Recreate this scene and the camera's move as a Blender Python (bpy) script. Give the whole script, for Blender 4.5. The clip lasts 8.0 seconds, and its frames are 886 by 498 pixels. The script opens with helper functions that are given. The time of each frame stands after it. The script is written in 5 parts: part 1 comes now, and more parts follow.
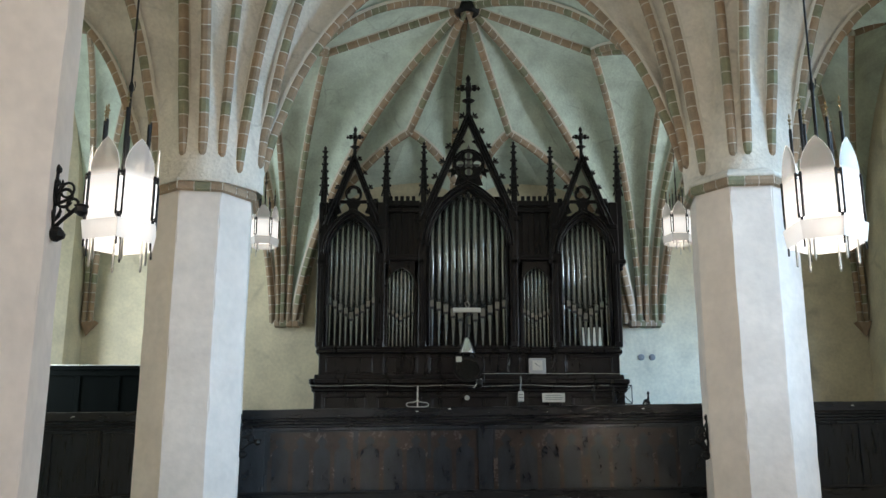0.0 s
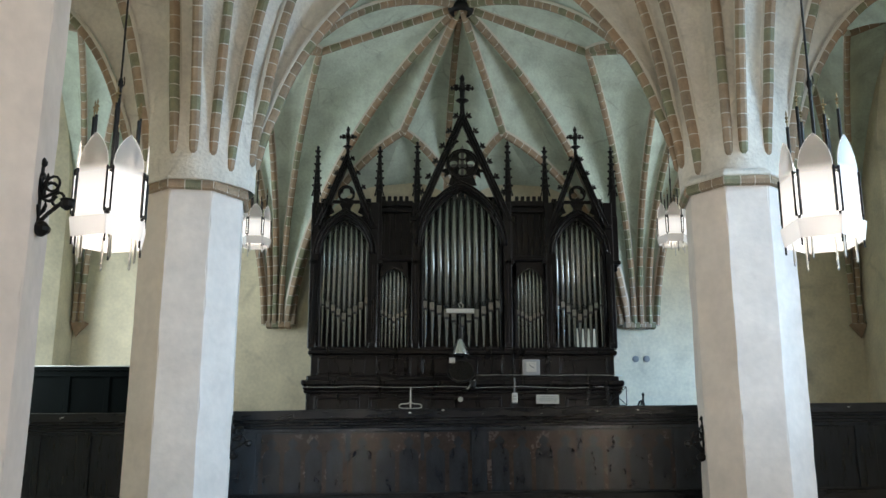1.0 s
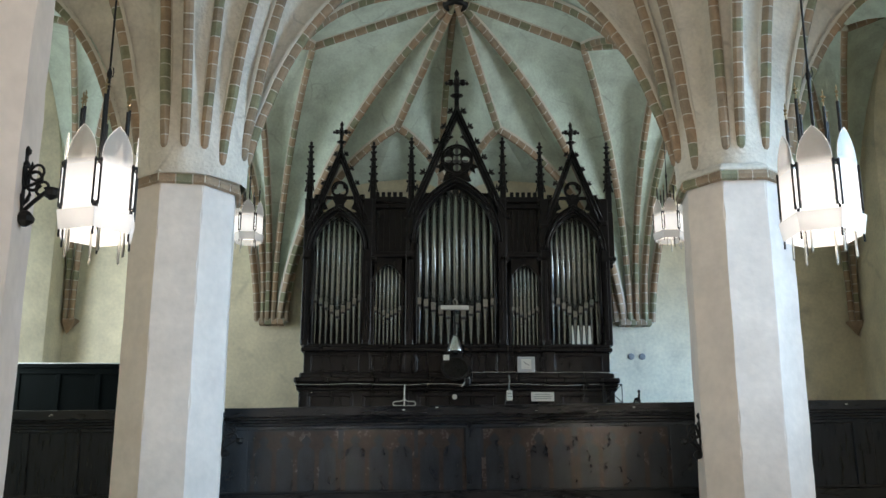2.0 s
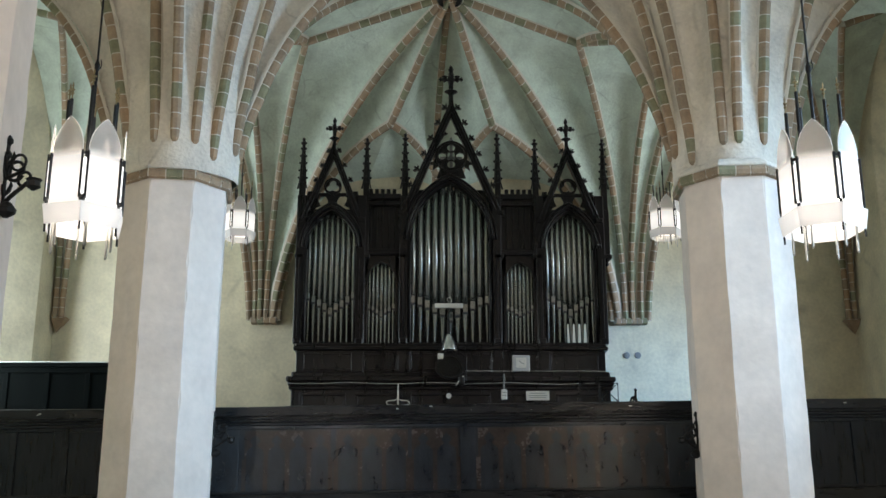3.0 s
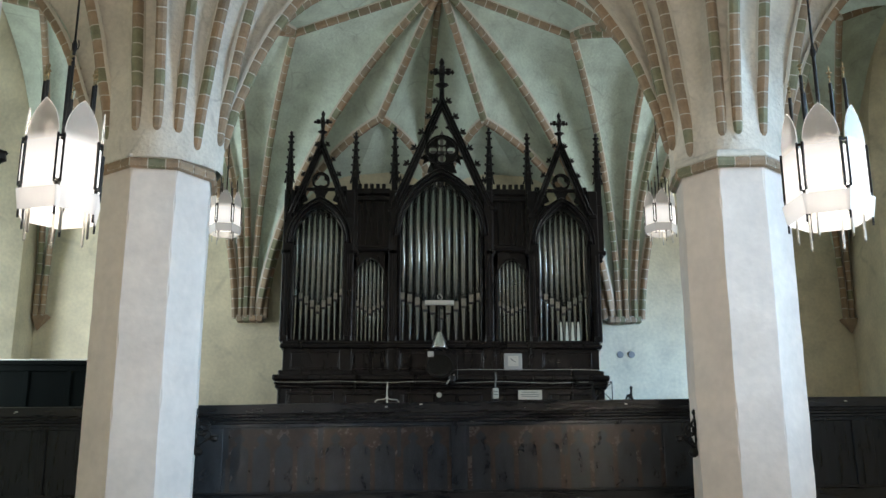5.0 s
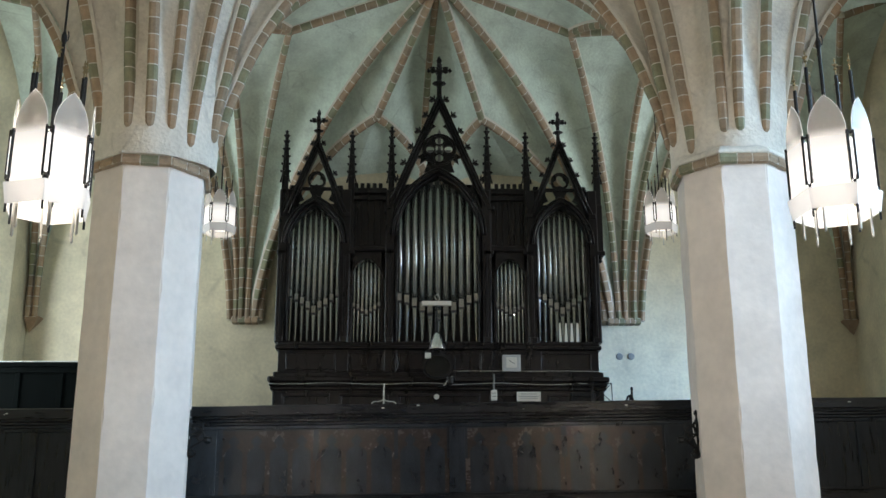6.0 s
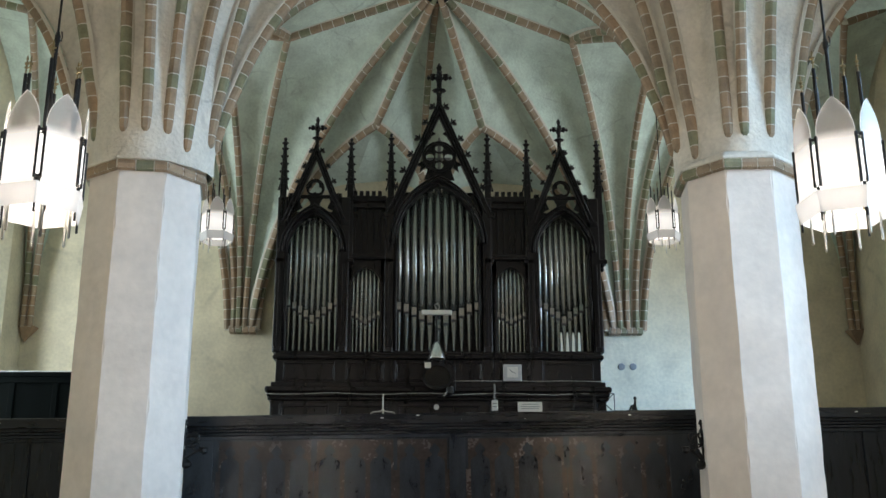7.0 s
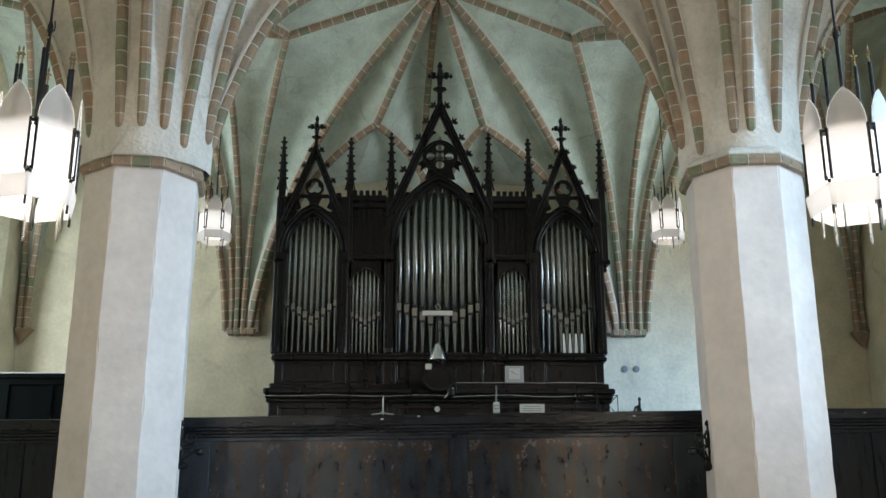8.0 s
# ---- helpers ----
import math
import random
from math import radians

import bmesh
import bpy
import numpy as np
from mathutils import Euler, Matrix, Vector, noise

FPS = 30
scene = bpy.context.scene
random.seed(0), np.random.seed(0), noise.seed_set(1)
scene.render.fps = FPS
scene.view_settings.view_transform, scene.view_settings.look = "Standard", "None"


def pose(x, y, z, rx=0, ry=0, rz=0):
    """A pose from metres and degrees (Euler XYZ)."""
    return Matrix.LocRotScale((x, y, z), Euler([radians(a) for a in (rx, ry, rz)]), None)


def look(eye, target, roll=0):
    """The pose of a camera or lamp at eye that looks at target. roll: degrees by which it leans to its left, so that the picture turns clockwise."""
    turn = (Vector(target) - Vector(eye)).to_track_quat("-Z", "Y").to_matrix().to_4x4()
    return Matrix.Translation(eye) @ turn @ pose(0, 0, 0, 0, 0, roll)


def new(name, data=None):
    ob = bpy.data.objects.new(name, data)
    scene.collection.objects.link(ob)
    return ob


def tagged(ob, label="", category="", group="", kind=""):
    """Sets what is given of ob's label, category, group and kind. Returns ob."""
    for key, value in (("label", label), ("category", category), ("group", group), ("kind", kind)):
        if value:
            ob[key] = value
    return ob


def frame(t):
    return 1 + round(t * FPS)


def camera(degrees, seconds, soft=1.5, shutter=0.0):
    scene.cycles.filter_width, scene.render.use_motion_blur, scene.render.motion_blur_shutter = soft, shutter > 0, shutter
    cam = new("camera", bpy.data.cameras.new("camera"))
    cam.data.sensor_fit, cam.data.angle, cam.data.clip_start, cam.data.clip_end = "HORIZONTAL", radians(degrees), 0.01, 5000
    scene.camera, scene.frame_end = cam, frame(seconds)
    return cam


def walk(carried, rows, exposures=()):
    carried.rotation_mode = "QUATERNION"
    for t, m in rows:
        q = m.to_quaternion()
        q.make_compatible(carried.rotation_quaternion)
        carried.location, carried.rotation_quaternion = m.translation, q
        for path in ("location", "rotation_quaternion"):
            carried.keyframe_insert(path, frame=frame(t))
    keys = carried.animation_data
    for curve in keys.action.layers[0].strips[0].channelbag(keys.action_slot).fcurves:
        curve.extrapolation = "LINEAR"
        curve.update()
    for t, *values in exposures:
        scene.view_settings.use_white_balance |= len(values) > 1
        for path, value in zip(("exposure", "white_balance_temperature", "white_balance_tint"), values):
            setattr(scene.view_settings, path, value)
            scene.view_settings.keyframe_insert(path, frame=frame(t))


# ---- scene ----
cam = camera(44.3, 8.0)

PATH = [
    (0, (-0.266, -15.145, 1.578), (-0.279, -13.217, 2.111), 0.1),
    (0.5, (-0.27, -15.09, 1.57), (-0.276, -13.164, 2.107), 0.1),
    (1, (-0.266, -15.024, 1.567), (-0.267, -13.098, 2.106), 0.1),
    (1.5, (-0.262, -14.957, 1.558), (-0.258, -13.031, 2.096), 0.1),
    (3, (-0.262, -14.718, 1.562), (-0.242, -12.792, 2.101), 0.0),
    (3.5, (-0.267, -14.633, 1.552), (-0.241, -12.708, 2.094), 0.0),
    (4, (-0.275, -14.54, 1.544), (-0.245, -12.616, 2.088), 0.0),
    (4.5, (-0.276, -14.454, 1.538), (-0.241, -12.53, 2.085), 0.0),
    (6, (-0.282, -14.162, 1.51), (-0.236, -12.241, 2.068), -0.1),
    (6.5, (-0.281, -14.075, 1.505), (-0.235, -12.159, 2.078), -0.1),
    (7, (-0.286, -13.977, 1.497), (-0.239, -12.064, 2.078), -0.1),
    (7.5, (-0.288, -13.871, 1.479), (-0.24, -11.96, 2.068), -0.1),
    (8, (-0.293, -13.767, 1.466), (-0.246, -11.858, 2.059), -0.1),
]
walk(cam, [(t, look(eye, target, roll)) for t, eye, target, roll in PATH])

# ---------------------------------------------------------------- light
world = bpy.data.worlds.new("world")
scene.world = world
world.use_nodes = True
wn = world.node_tree
sky = wn.nodes.new("ShaderNodeTexSky")
sky.sky_type = "NISHITA"
sky.sun_disc = False
sky.sun_elevation, sky.sun_rotation = radians(35), radians(115)
wn.nodes["Background"].inputs["Strength"].default_value = 0.12
wn.links.new(sky.outputs[0], wn.nodes["Background"].inputs["Color"])

sun = new("sun", bpy.data.lights.new("sun", "SUN"))
sun.data.energy, sun.data.angle, sun.data.color = 0.8, radians(12), (1, 0.95, 0.88)
sun.matrix_world = look((20, -25, 22), (0, -5, 0))


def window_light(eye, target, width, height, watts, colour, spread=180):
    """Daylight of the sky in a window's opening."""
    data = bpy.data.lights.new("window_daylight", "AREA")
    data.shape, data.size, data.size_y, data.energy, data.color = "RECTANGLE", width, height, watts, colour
    data.spread = radians(spread)      # narrowed as by deep reveals, and to steer each beam
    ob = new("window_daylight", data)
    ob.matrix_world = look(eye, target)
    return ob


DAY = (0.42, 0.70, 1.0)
PALE_DAY = (0.92, 0.94, 1.0)    # paler tint, chosen to keep the pillars' fronts warm
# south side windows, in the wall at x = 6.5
# two lamps share the first window: blue onto the wall, paler onto the vault
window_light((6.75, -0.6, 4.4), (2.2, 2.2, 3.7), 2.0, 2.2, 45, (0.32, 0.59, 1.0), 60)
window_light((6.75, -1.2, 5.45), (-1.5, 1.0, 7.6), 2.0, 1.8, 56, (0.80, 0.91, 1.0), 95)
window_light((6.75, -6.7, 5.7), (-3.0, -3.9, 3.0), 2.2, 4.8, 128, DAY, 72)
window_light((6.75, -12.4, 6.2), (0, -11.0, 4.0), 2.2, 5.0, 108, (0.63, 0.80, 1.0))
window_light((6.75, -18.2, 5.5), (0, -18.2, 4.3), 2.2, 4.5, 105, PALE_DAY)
# north side windows, in the wall at x = -6.25
# added lamp in an unseen window, brightening the pillars' fronts and right fan
window_light((-6.9, -18.0, 5.2), (3.0, -3.5, 6.5), 1.3, 3.0, 98, (0.93, 0.95, 0.97), 150)
window_light((-7.0, -0.3, 5.0), (1.5, -0.3, 5.2), 1.3, 3.0, 148, (0.82, 0.93, 1.0), 172)

scene.view_settings.exposure = 0.05


# ---------------------------------------------------------------- materials
def make_mat(name, base, rough=0.6, metal=0.0, vary=0.12, grain=30.0, patch=1.6, bump=0.15, tint=None, streak=(1, 1, 1), per_object=0.0, second=None, spec=0.5, depth=0.01, worn=0.0, cracks=0.0):
    """A surface with grain and larger patches; per_object: how far each piece goes its own way, towards second; cracks: cells per metre of fine crazing."""
    m = bpy.data.materials.new(name)
    m.use_nodes = True
    nt = m.node_tree
    n, l = nt.nodes, nt.links
    bsdf = n["Principled BSDF"]
    bsdf.inputs["Roughness"].default_value = rough
    bsdf.inputs["Metallic"].default_value = metal
    bsdf.inputs["Specular IOR Level"].default_value = spec
    co = n.new("ShaderNodeTexCoord")
    mp = n.new("ShaderNodeMapping")
    mp.inputs["Scale"].default_value = streak
    l.new(co.outputs["Object"], mp.inputs["Vector"])
    fine = n.new("ShaderNodeTexNoise")
    fine.inputs["Scale"].default_value, fine.inputs["Detail"].default_value = grain, 5
    big = n.new("ShaderNodeTexNoise")
    big.inputs["Scale"].default_value, big.inputs["Detail"].default_value = patch, 4
    l.new(mp.outputs[0], fine.inputs["Vector"])
    l.new(mp.outputs[0], big.inputs["Vector"])
    ramp = n.new("ShaderNodeValToRGB")
    dark = tuple(c * (1 - vary) for c in base)
    light = tuple(min(1, c * (1 + vary * 0.6)) for c in base)
    if tint:
        dark = tint
    ramp.color_ramp.elements[0].color, ramp.color_ramp.elements[0].position = (*dark, 1), 0.3
    ramp.color_ramp.elements[1].color, ramp.color_ramp.elements[1].position = (*light, 1), 0.68
    mixf = n.new("ShaderNodeMath")
    mixf.operation = "MULTIPLY_ADD"
    mixf.inputs[1].default_value = 0.35
    l.new(fine.outputs["Fac"], mixf.inputs[0])
    sc = n.new("ShaderNodeMath")
    sc.operation = "MULTIPLY"
    sc.inputs[1].default_value = 0.65
    l.new(big.outputs["Fac"], sc.inputs[0])
    l.new(sc.outputs[0], mixf.inputs[2])
    l.new(mixf.outputs[0], ramp.inputs["Fac"])
    colour = ramp.outputs["Color"]
    if cracks:                                 # hair cracks in old limewash, only here and there
        warp = n.new("ShaderNodeMixRGB")
        warp.inputs["Fac"].default_value = 0.16
        drift = n.new("ShaderNodeTexNoise")
        drift.inputs["Scale"].default_value, drift.inputs["Detail"].default_value = 2.6, 6
        l.new(co.outputs["Object"], drift.inputs["Vector"])
        l.new(co.outputs["Object"], warp.inputs[1])
        l.new(drift.outputs["Color"], warp.inputs[2])
        cell = n.new("ShaderNodeTexVoronoi")
        cell.feature = "DISTANCE_TO_EDGE"
        cell.inputs["Scale"].default_value = cracks
        l.new(warp.outputs[0], cell.inputs["Vector"])
        line = n.new("ShaderNodeMapRange")
        line.inputs["From Min"].default_value, line.inputs["From Max"].default_value = 0.004, 0.022
        line.inputs["To Min"].default_value, line.inputs["To Max"].default_value = 1.0, 0.0
        l.new(cell.outputs["Distance"], line.inputs["Value"])
        where = n.new("ShaderNodeMapRange")
        where.inputs["From Min"].default_value, where.inputs["From Max"].default_value = 0.46, 0.66
        where.inputs["To Max"].default_value = 0.34
        l.new(drift.outputs["Fac"], where.inputs["Value"])
        amount = n.new("ShaderNodeMath")
        amount.operation = "MULTIPLY"
        l.new(line.outputs[0], amount.inputs[0])
        l.new(where.outputs[0], amount.inputs[1])
        dirt = n.new("ShaderNodeMixRGB")
        l.new(amount.outputs[0], dirt.inputs["Fac"])
        l.new(colour, dirt.inputs[1])
        dirt.inputs[2].default_value = tuple(c * 0.30 for c in base) + (1,)
        colour = dirt.outputs[0]
    if per_object and second:
        info = n.new("ShaderNodeObjectInfo")
        pick = n.new("ShaderNodeValToRGB")
        pick.color_ramp.interpolation = "CONSTANT"
        els = pick.color_ramp.elements
        els[0].color = (1.03, 0.97, 0.92, 1)
        els[1].position, els[1].color = 0.3, (0.86, 0.84, 0.82, 1)
        e = els.new(0.55)
        e.color = (1.05, 0.93, 0.84, 1)
        e = els.new(1 - per_object)
        e.color = (*second, 1)
        l.new(info.outputs["Random"], pick.inputs["Fac"])
        mul = n.new("ShaderNodeMixRGB")
        mul.blend_type = "MULTIPLY"
        mul.inputs["Fac"].default_value = 1
        l.new(colour, mul.inputs[1])
        l.new(pick.outputs["Color"], mul.inputs[2])
        colour = mul.outputs[0]
    l.new(colour, bsdf.inputs["Base Color"])
    vr = n.new("ShaderNodeMapRange")
    vr.inputs["To Min"].default_value, vr.inputs["To Max"].default_value = max(0.05, rough - 0.1), min(1, rough + 0.12)
    l.new(big.outputs["Fac"], vr.inputs["Value"])
    if worn:                                   # handled and scratched varnish: gloss changes with the grain
        vr.inputs["From Min"].default_value, vr.inputs["From Max"].default_value = 0.36, 0.66
        vr.inputs["To Min"].default_value, vr.inputs["To Max"].default_value = rough, rough + worn
        l.new(mixf.outputs[0], vr.inputs["Value"])
    l.new(vr.outputs[0], bsdf.inputs["Roughness"])
    if bump:
        bp = n.new("ShaderNodeBump")
        bp.inputs["Strength"].default_value, bp.inputs["Distance"].default_value = bump, depth
        l.new(mixf.outputs[0], bp.inputs["Height"])
        l.new(bp.outputs[0], bsdf.inputs["Normal"])
    return m


def glow_mat(name, colour, strength):
    m = bpy.data.materials.new(name)
    m.use_nodes = True
    b = m.node_tree.nodes["Principled BSDF"]
    b.inputs["Base Color"].default_value = (0.8, 0.8, 0.78, 1)
    b.inputs["Roughness"].default_value = 0.4
    b.inputs["Emission Color"].default_value = (*colour, 1)
    b.inputs["Emission Strength"].default_value = strength
    return m


PLASTER = make_mat("limewash", (0.84, 0.765, 0.705), 0.85, vary=0.13, grain=12, patch=2.4, bump=0.5, depth=0.02)
# one limewash twice: cool daylight tinted into the vault, warm lamplight into the fans
VAULT_COOL = make_mat("cool_lit_limewash", (0.625, 0.715, 0.622), 0.88, vary=0.24, grain=26, patch=3.6, bump=0.9, depth=0.035, cracks=1.7)
FAN_WARM = make_mat("warm_lit_limewash", (0.78, 0.735, 0.655), 0.88, vary=0.20, grain=24, patch=3.0, bump=0.9, depth=0.04, cracks=1.3)
WALL = make_mat("cream_limewash", (0.735, 0.668, 0.495), 0.88, vary=0.24, grain=20, patch=2.2, bump=0.6, depth=0.02, cracks=0.55)
BRICK = make_mat("rib_brick", (0.365, 0.288, 0.208), 0.85, vary=0.30, grain=45, patch=9, bump=0.4, depth=0.006, per_object=0.27, second=(0.68, 0.86, 0.76))
MORTAR = make_mat("rib_mortar", (0.66, 0.62, 0.54), 0.9, vary=0.1, grain=60, patch=6, bump=0.3, depth=0.004)
DARKWOOD = make_mat("dark_oak", (0.0074, 0.0063, 0.0070), 0.24, spec=0.32, vary=0.5, worn=0.18, grain=30, patch=3, bump=0.35, depth=0.004, streak=(3, 3, 0.35))
BALCONY = make_mat("parapet_oak", (0.0105, 0.0120, 0.0145), 0.22, spec=0.40, vary=0.5, worn=0.2, grain=18, patch=3.2, bump=0.6, depth=0.004, streak=(0.4, 3, 3))
PANELWOOD = make_mat("panel_oak", (0.0222, 0.0266, 0.0330), 0.13, spec=0.66, vary=0.50, worn=0.12, grain=44, patch=4.5, bump=0.40, depth=0.004, streak=(2, 2, 0.7))
AISLEWOOD = make_mat("aisle_panel_oak", (0.0078, 0.0112, 0.0155), 0.24, spec=0.35, vary=0.85, worn=0.2, grain=22, patch=7, bump=0.35, depth=0.004, streak=(3, 3, 0.3))
PAINT = make_mat("brown_painted_tracery", (0.0365, 0.0272, 0.0242), 0.17, spec=0.6, vary=0.55, worn=0.14, grain=30, patch=5, bump=0.20, depth=0.003)
BLACKWOOD = make_mat("black_stained_screen", (0.0030, 0.0046, 0.0044), 0.6, spec=0.04, vary=0.35, grain=20, patch=2, bump=0.2, depth=0.003, streak=(3, 3, 0.4))
TIN = make_mat("organ_pipe_tin", (0.31, 0.335, 0.325), 0.09, metal=0.75, vary=0.18, grain=12, patch=5, bump=0.015, depth=0.003, streak=(2, 2, 0.4))
IRON = make_mat("wrought_iron", (0.018, 0.018, 0.018), 0.5, metal=0.6, vary=0.3, grain=60, patch=8, bump=0.25, depth=0.003)
BRASS = make_mat("gilt_brass", (0.36, 0.29, 0.17), 0.35, metal=1.0, vary=0.15, grain=50, patch=8, bump=0.05)
BRIGHTSTEEL = make_mat("polished_shade", (0.85, 0.88, 0.90), 0.16, metal=0.9, vary=0.15, grain=40, patch=8, bump=0.1)
STEEL = make_mat("nickel_rod", (0.5, 0.48, 0.44), 0.3, metal=1.0, vary=0.1, grain=40, patch=8, bump=0.03)
WHITEPLASTIC = make_mat("white_plastic", (0.72, 0.72, 0.68), 0.45, vary=0.06, grain=40, patch=5, bump=0.03)
PAPER = make_mat("white_paper", (0.78, 0.77, 0.72), 0.8, vary=0.04, grain=30, patch=4, bump=0.02)
INK = make_mat("dark_print", (0.05, 0.05, 0.055), 0.7, vary=0.2, bump=0.0)
DARK_END = make_mat("darkened_end_wall", (0.045, 0.040, 0.036), 0.6, vary=0.3, grain=14, patch=1.5, bump=0.2)
GREY = make_mat("grey_vent", (0.24, 0.25, 0.25), 0.6, vary=0.2, bump=0.1)
STONEFLOOR = make_mat("floor_stone", (0.42, 0.40, 0.36), 0.6, vary=0.25, grain=12, patch=1.2, bump=0.2)
SKIRT = glow_mat("dim_opal_glass", (1.0, 0.95, 0.90), 0.44)
SKIRT.node_tree.nodes["Principled BSDF"].inputs["Base Color"].default_value = (0.52, 0.52, 0.51, 1)
SKIRT_DIM = glow_mat("faint_opal_glass", (1.0, 0.96, 0.92), 0.12)
SKIRT_DIM.node_tree.nodes["Principled BSDF"].inputs["Base Color"].default_value = (0.42, 0.42, 0.41, 1)
for glass in (SKIRT, SKIRT_DIM):
    sn, sl = glass.node_tree.nodes, glass.node_tree.links
    sclear, smix = sn.new("ShaderNodeBsdfTransparent"), sn.new("ShaderNodeMixShader")
    smix.inputs[0].default_value = 0.70
    sl.new(sclear.outputs[0], smix.inputs[1])
    sl.new(sn["Principled BSDF"].outputs[0], smix.inputs[2])
    sl.new(smix.outputs[0], sn["Material Output"].inputs["Surface"])


def opal_glass(name, strength, low, high):
    """Opal glass, bright where the bulbs stand behind it and clearer towards its tip."""
    m = make_mat(name, (0.43, 0.415, 0.395), 0.35, vary=0.10, grain=40, patch=4, bump=0.05)
    n, l = m.node_tree.nodes, m.node_tree.links
    co = n.new("ShaderNodeTexCoord")
    sep = n.new("ShaderNodeSeparateXYZ")
    l.new(co.outputs["Object"], sep.inputs[0])
    lit = n.new("ShaderNodeMapRange")
    lit.interpolation_type = "SMOOTHSTEP"
    lit.inputs["From Min"].default_value, lit.inputs["From Max"].default_value = high + 0.05, high - 0.05
    l.new(sep.outputs["Z"], lit.inputs["Value"])
    power = n.new("ShaderNodeMath")
    power.operation = "MULTIPLY_ADD"
    power.inputs[1].default_value, power.inputs[2].default_value = strength, 0.05
    hot = n.new("ShaderNodeMapRange")           # hottest at the height of the bulbs
    hot.interpolation_type = "SMOOTHSTEP"
    hot.inputs["From Min"].default_value, hot.inputs["From Max"].default_value = 0.0, (high - low) / 2
    hot.inputs["To Min"].default_value, hot.inputs["To Max"].default_value = 1.3, 0.85
    off = n.new("ShaderNodeMath")
    off.operation = "SUBTRACT"
    off.inputs[1].default_value = (high + low) / 2
    l.new(sep.outputs["Z"], off.inputs[0])
    gap = n.new("ShaderNodeMath")
    gap.operation = "ABSOLUTE"
    l.new(off.outputs[0], gap.inputs[0])
    l.new(gap.outputs[0], hot.inputs["Value"])
    both = n.new("ShaderNodeMath")
    both.operation = "MULTIPLY"
    l.new(lit.outputs[0], both.inputs[0])
    l.new(hot.outputs[0], both.inputs[1])
    l.new(both.outputs[0], power.inputs[0])
    p = n["Principled BSDF"]
    p.inputs["Emission Color"].default_value = (1.0, 0.95, 0.90, 1)
    l.new(power.outputs[0], p.inputs["Emission Strength"])
    clear = n.new("ShaderNodeBsdfTransparent")
    keep = n.new("ShaderNodeMapRange")
    keep.inputs["To Min"].default_value, keep.inputs["To Max"].default_value = 0.54, 1.0
    l.new(lit.outputs[0], keep.inputs["Value"])
    mixs = n.new("ShaderNodeMixShader")
    l.new(keep.outputs[0], mixs.inputs[0])
    l.new(clear.outputs[0], mixs.inputs[1])
    l.new(p.outputs[0], mixs.inputs[2])
    l.new(mixs.outputs[0], n["Material Output"].inputs["Surface"])
    return m


TUBE = glow_mat("lit_glass_tube", (1.0, 0.96, 0.92), 1.3)
LIT = opal_glass("opal_glass", 0.82, 0.06, 0.56)
FAINT = opal_glass("opal_glass_faint", 0.66, 0.10, 0.54)


# ---------------------------------------------------------------- mesh helpers
def mesh_ob(name, bm, mat, smooth=False):
    bmesh.ops.recalc_face_normals(bm, faces=bm.faces)
    me = bpy.data.meshes.new(name)
    bm.to_mesh(me)
    bm.free()
    me.materials.append(mat)
    if smooth:
        for p in me.polygons:
            p.use_smooth = True
    return new(name, me)


def part(name, bm, mat, parent, label="", smooth=False):
    ob = mesh_ob(name, bm, mat, smooth)
    ob.parent = parent
    if label:
        ob["label"] = label
    return ob


def thing(name, label, category, group="", at=(0, 0, 0)):
    ob = new(name)
    ob.location = at
    ob.empty_display_size = 0.2
    return tagged(ob, label, category, group)


def add_box(bm, x0, x1, y0, y1, z0, z1, bevel=0.0):
    vs = [bm.verts.new((x, y, z)) for z in (z0, z1) for y in (y0, y1) for x in (x0, x1)]
    quads = ((0, 1, 3, 2), (4, 6, 7, 5), (0, 4, 5, 1), (2, 3, 7, 6), (0, 2, 6, 4), (1, 5, 7, 3))
    fs = [bm.faces.new([vs[i] for i in q]) for q in quads]
    if bevel:
        es = {e for f in fs for e in f.edges}
        bmesh.ops.bevel(bm, geom=list(es), offset=bevel, segments=1, affect="EDGES")
    return bm


def box(x0, x1, y0, y1, z0, z1, bevel=0.0):
    return add_box(bmesh.new(), x0, x1, y0, y1, z0, z1, bevel)


def add_prism(bm, pts, y0, y1):
    """A polygon in x, z pulled from y0 to y1."""
    a = [bm.verts.new((x, y0, z)) for x, z in pts]
    b = [bm.verts.new((x, y1, z)) for x, z in pts]
    k = len(pts)
    bm.faces.new(a)
    bm.faces.new(b[::-1])
    for i in range(k):
        bm.faces.new((a[i], b[i], b[(i + 1) % k], a[(i + 1) % k]))
    return bm


def add_strip(bm, inner, outer, y0, y1):
    """A band between two lines of equal length in x, z, pulled from y0 to y1."""
    k = len(inner)
    loop = (inner[0] == inner[-1]) or (abs(inner[0][0] - inner[-1][0]) + abs(inner[0][1] - inner[-1][1]) < 1e-6)
    if loop:
        inner, outer, k = inner[:-1], outer[:-1], k - 1
    rows = [[bm.verts.new((x, y, z)) for x, z in line] for line, y in ((inner, y0), (outer, y0), (outer, y1), (inner, y1))]
    for i in range(k if loop else k - 1):
        j = (i + 1) % k
        for a, b in ((0, 1), (1, 2), (2, 3), (3, 0)):
            bm.faces.new((rows[a][i], rows[a][j], rows[b][j], rows[b][i]))
    if not loop:
        bm.faces.new([r[0] for r in rows])
        bm.faces.new([r[-1] for r in rows][::-1])
    return bm


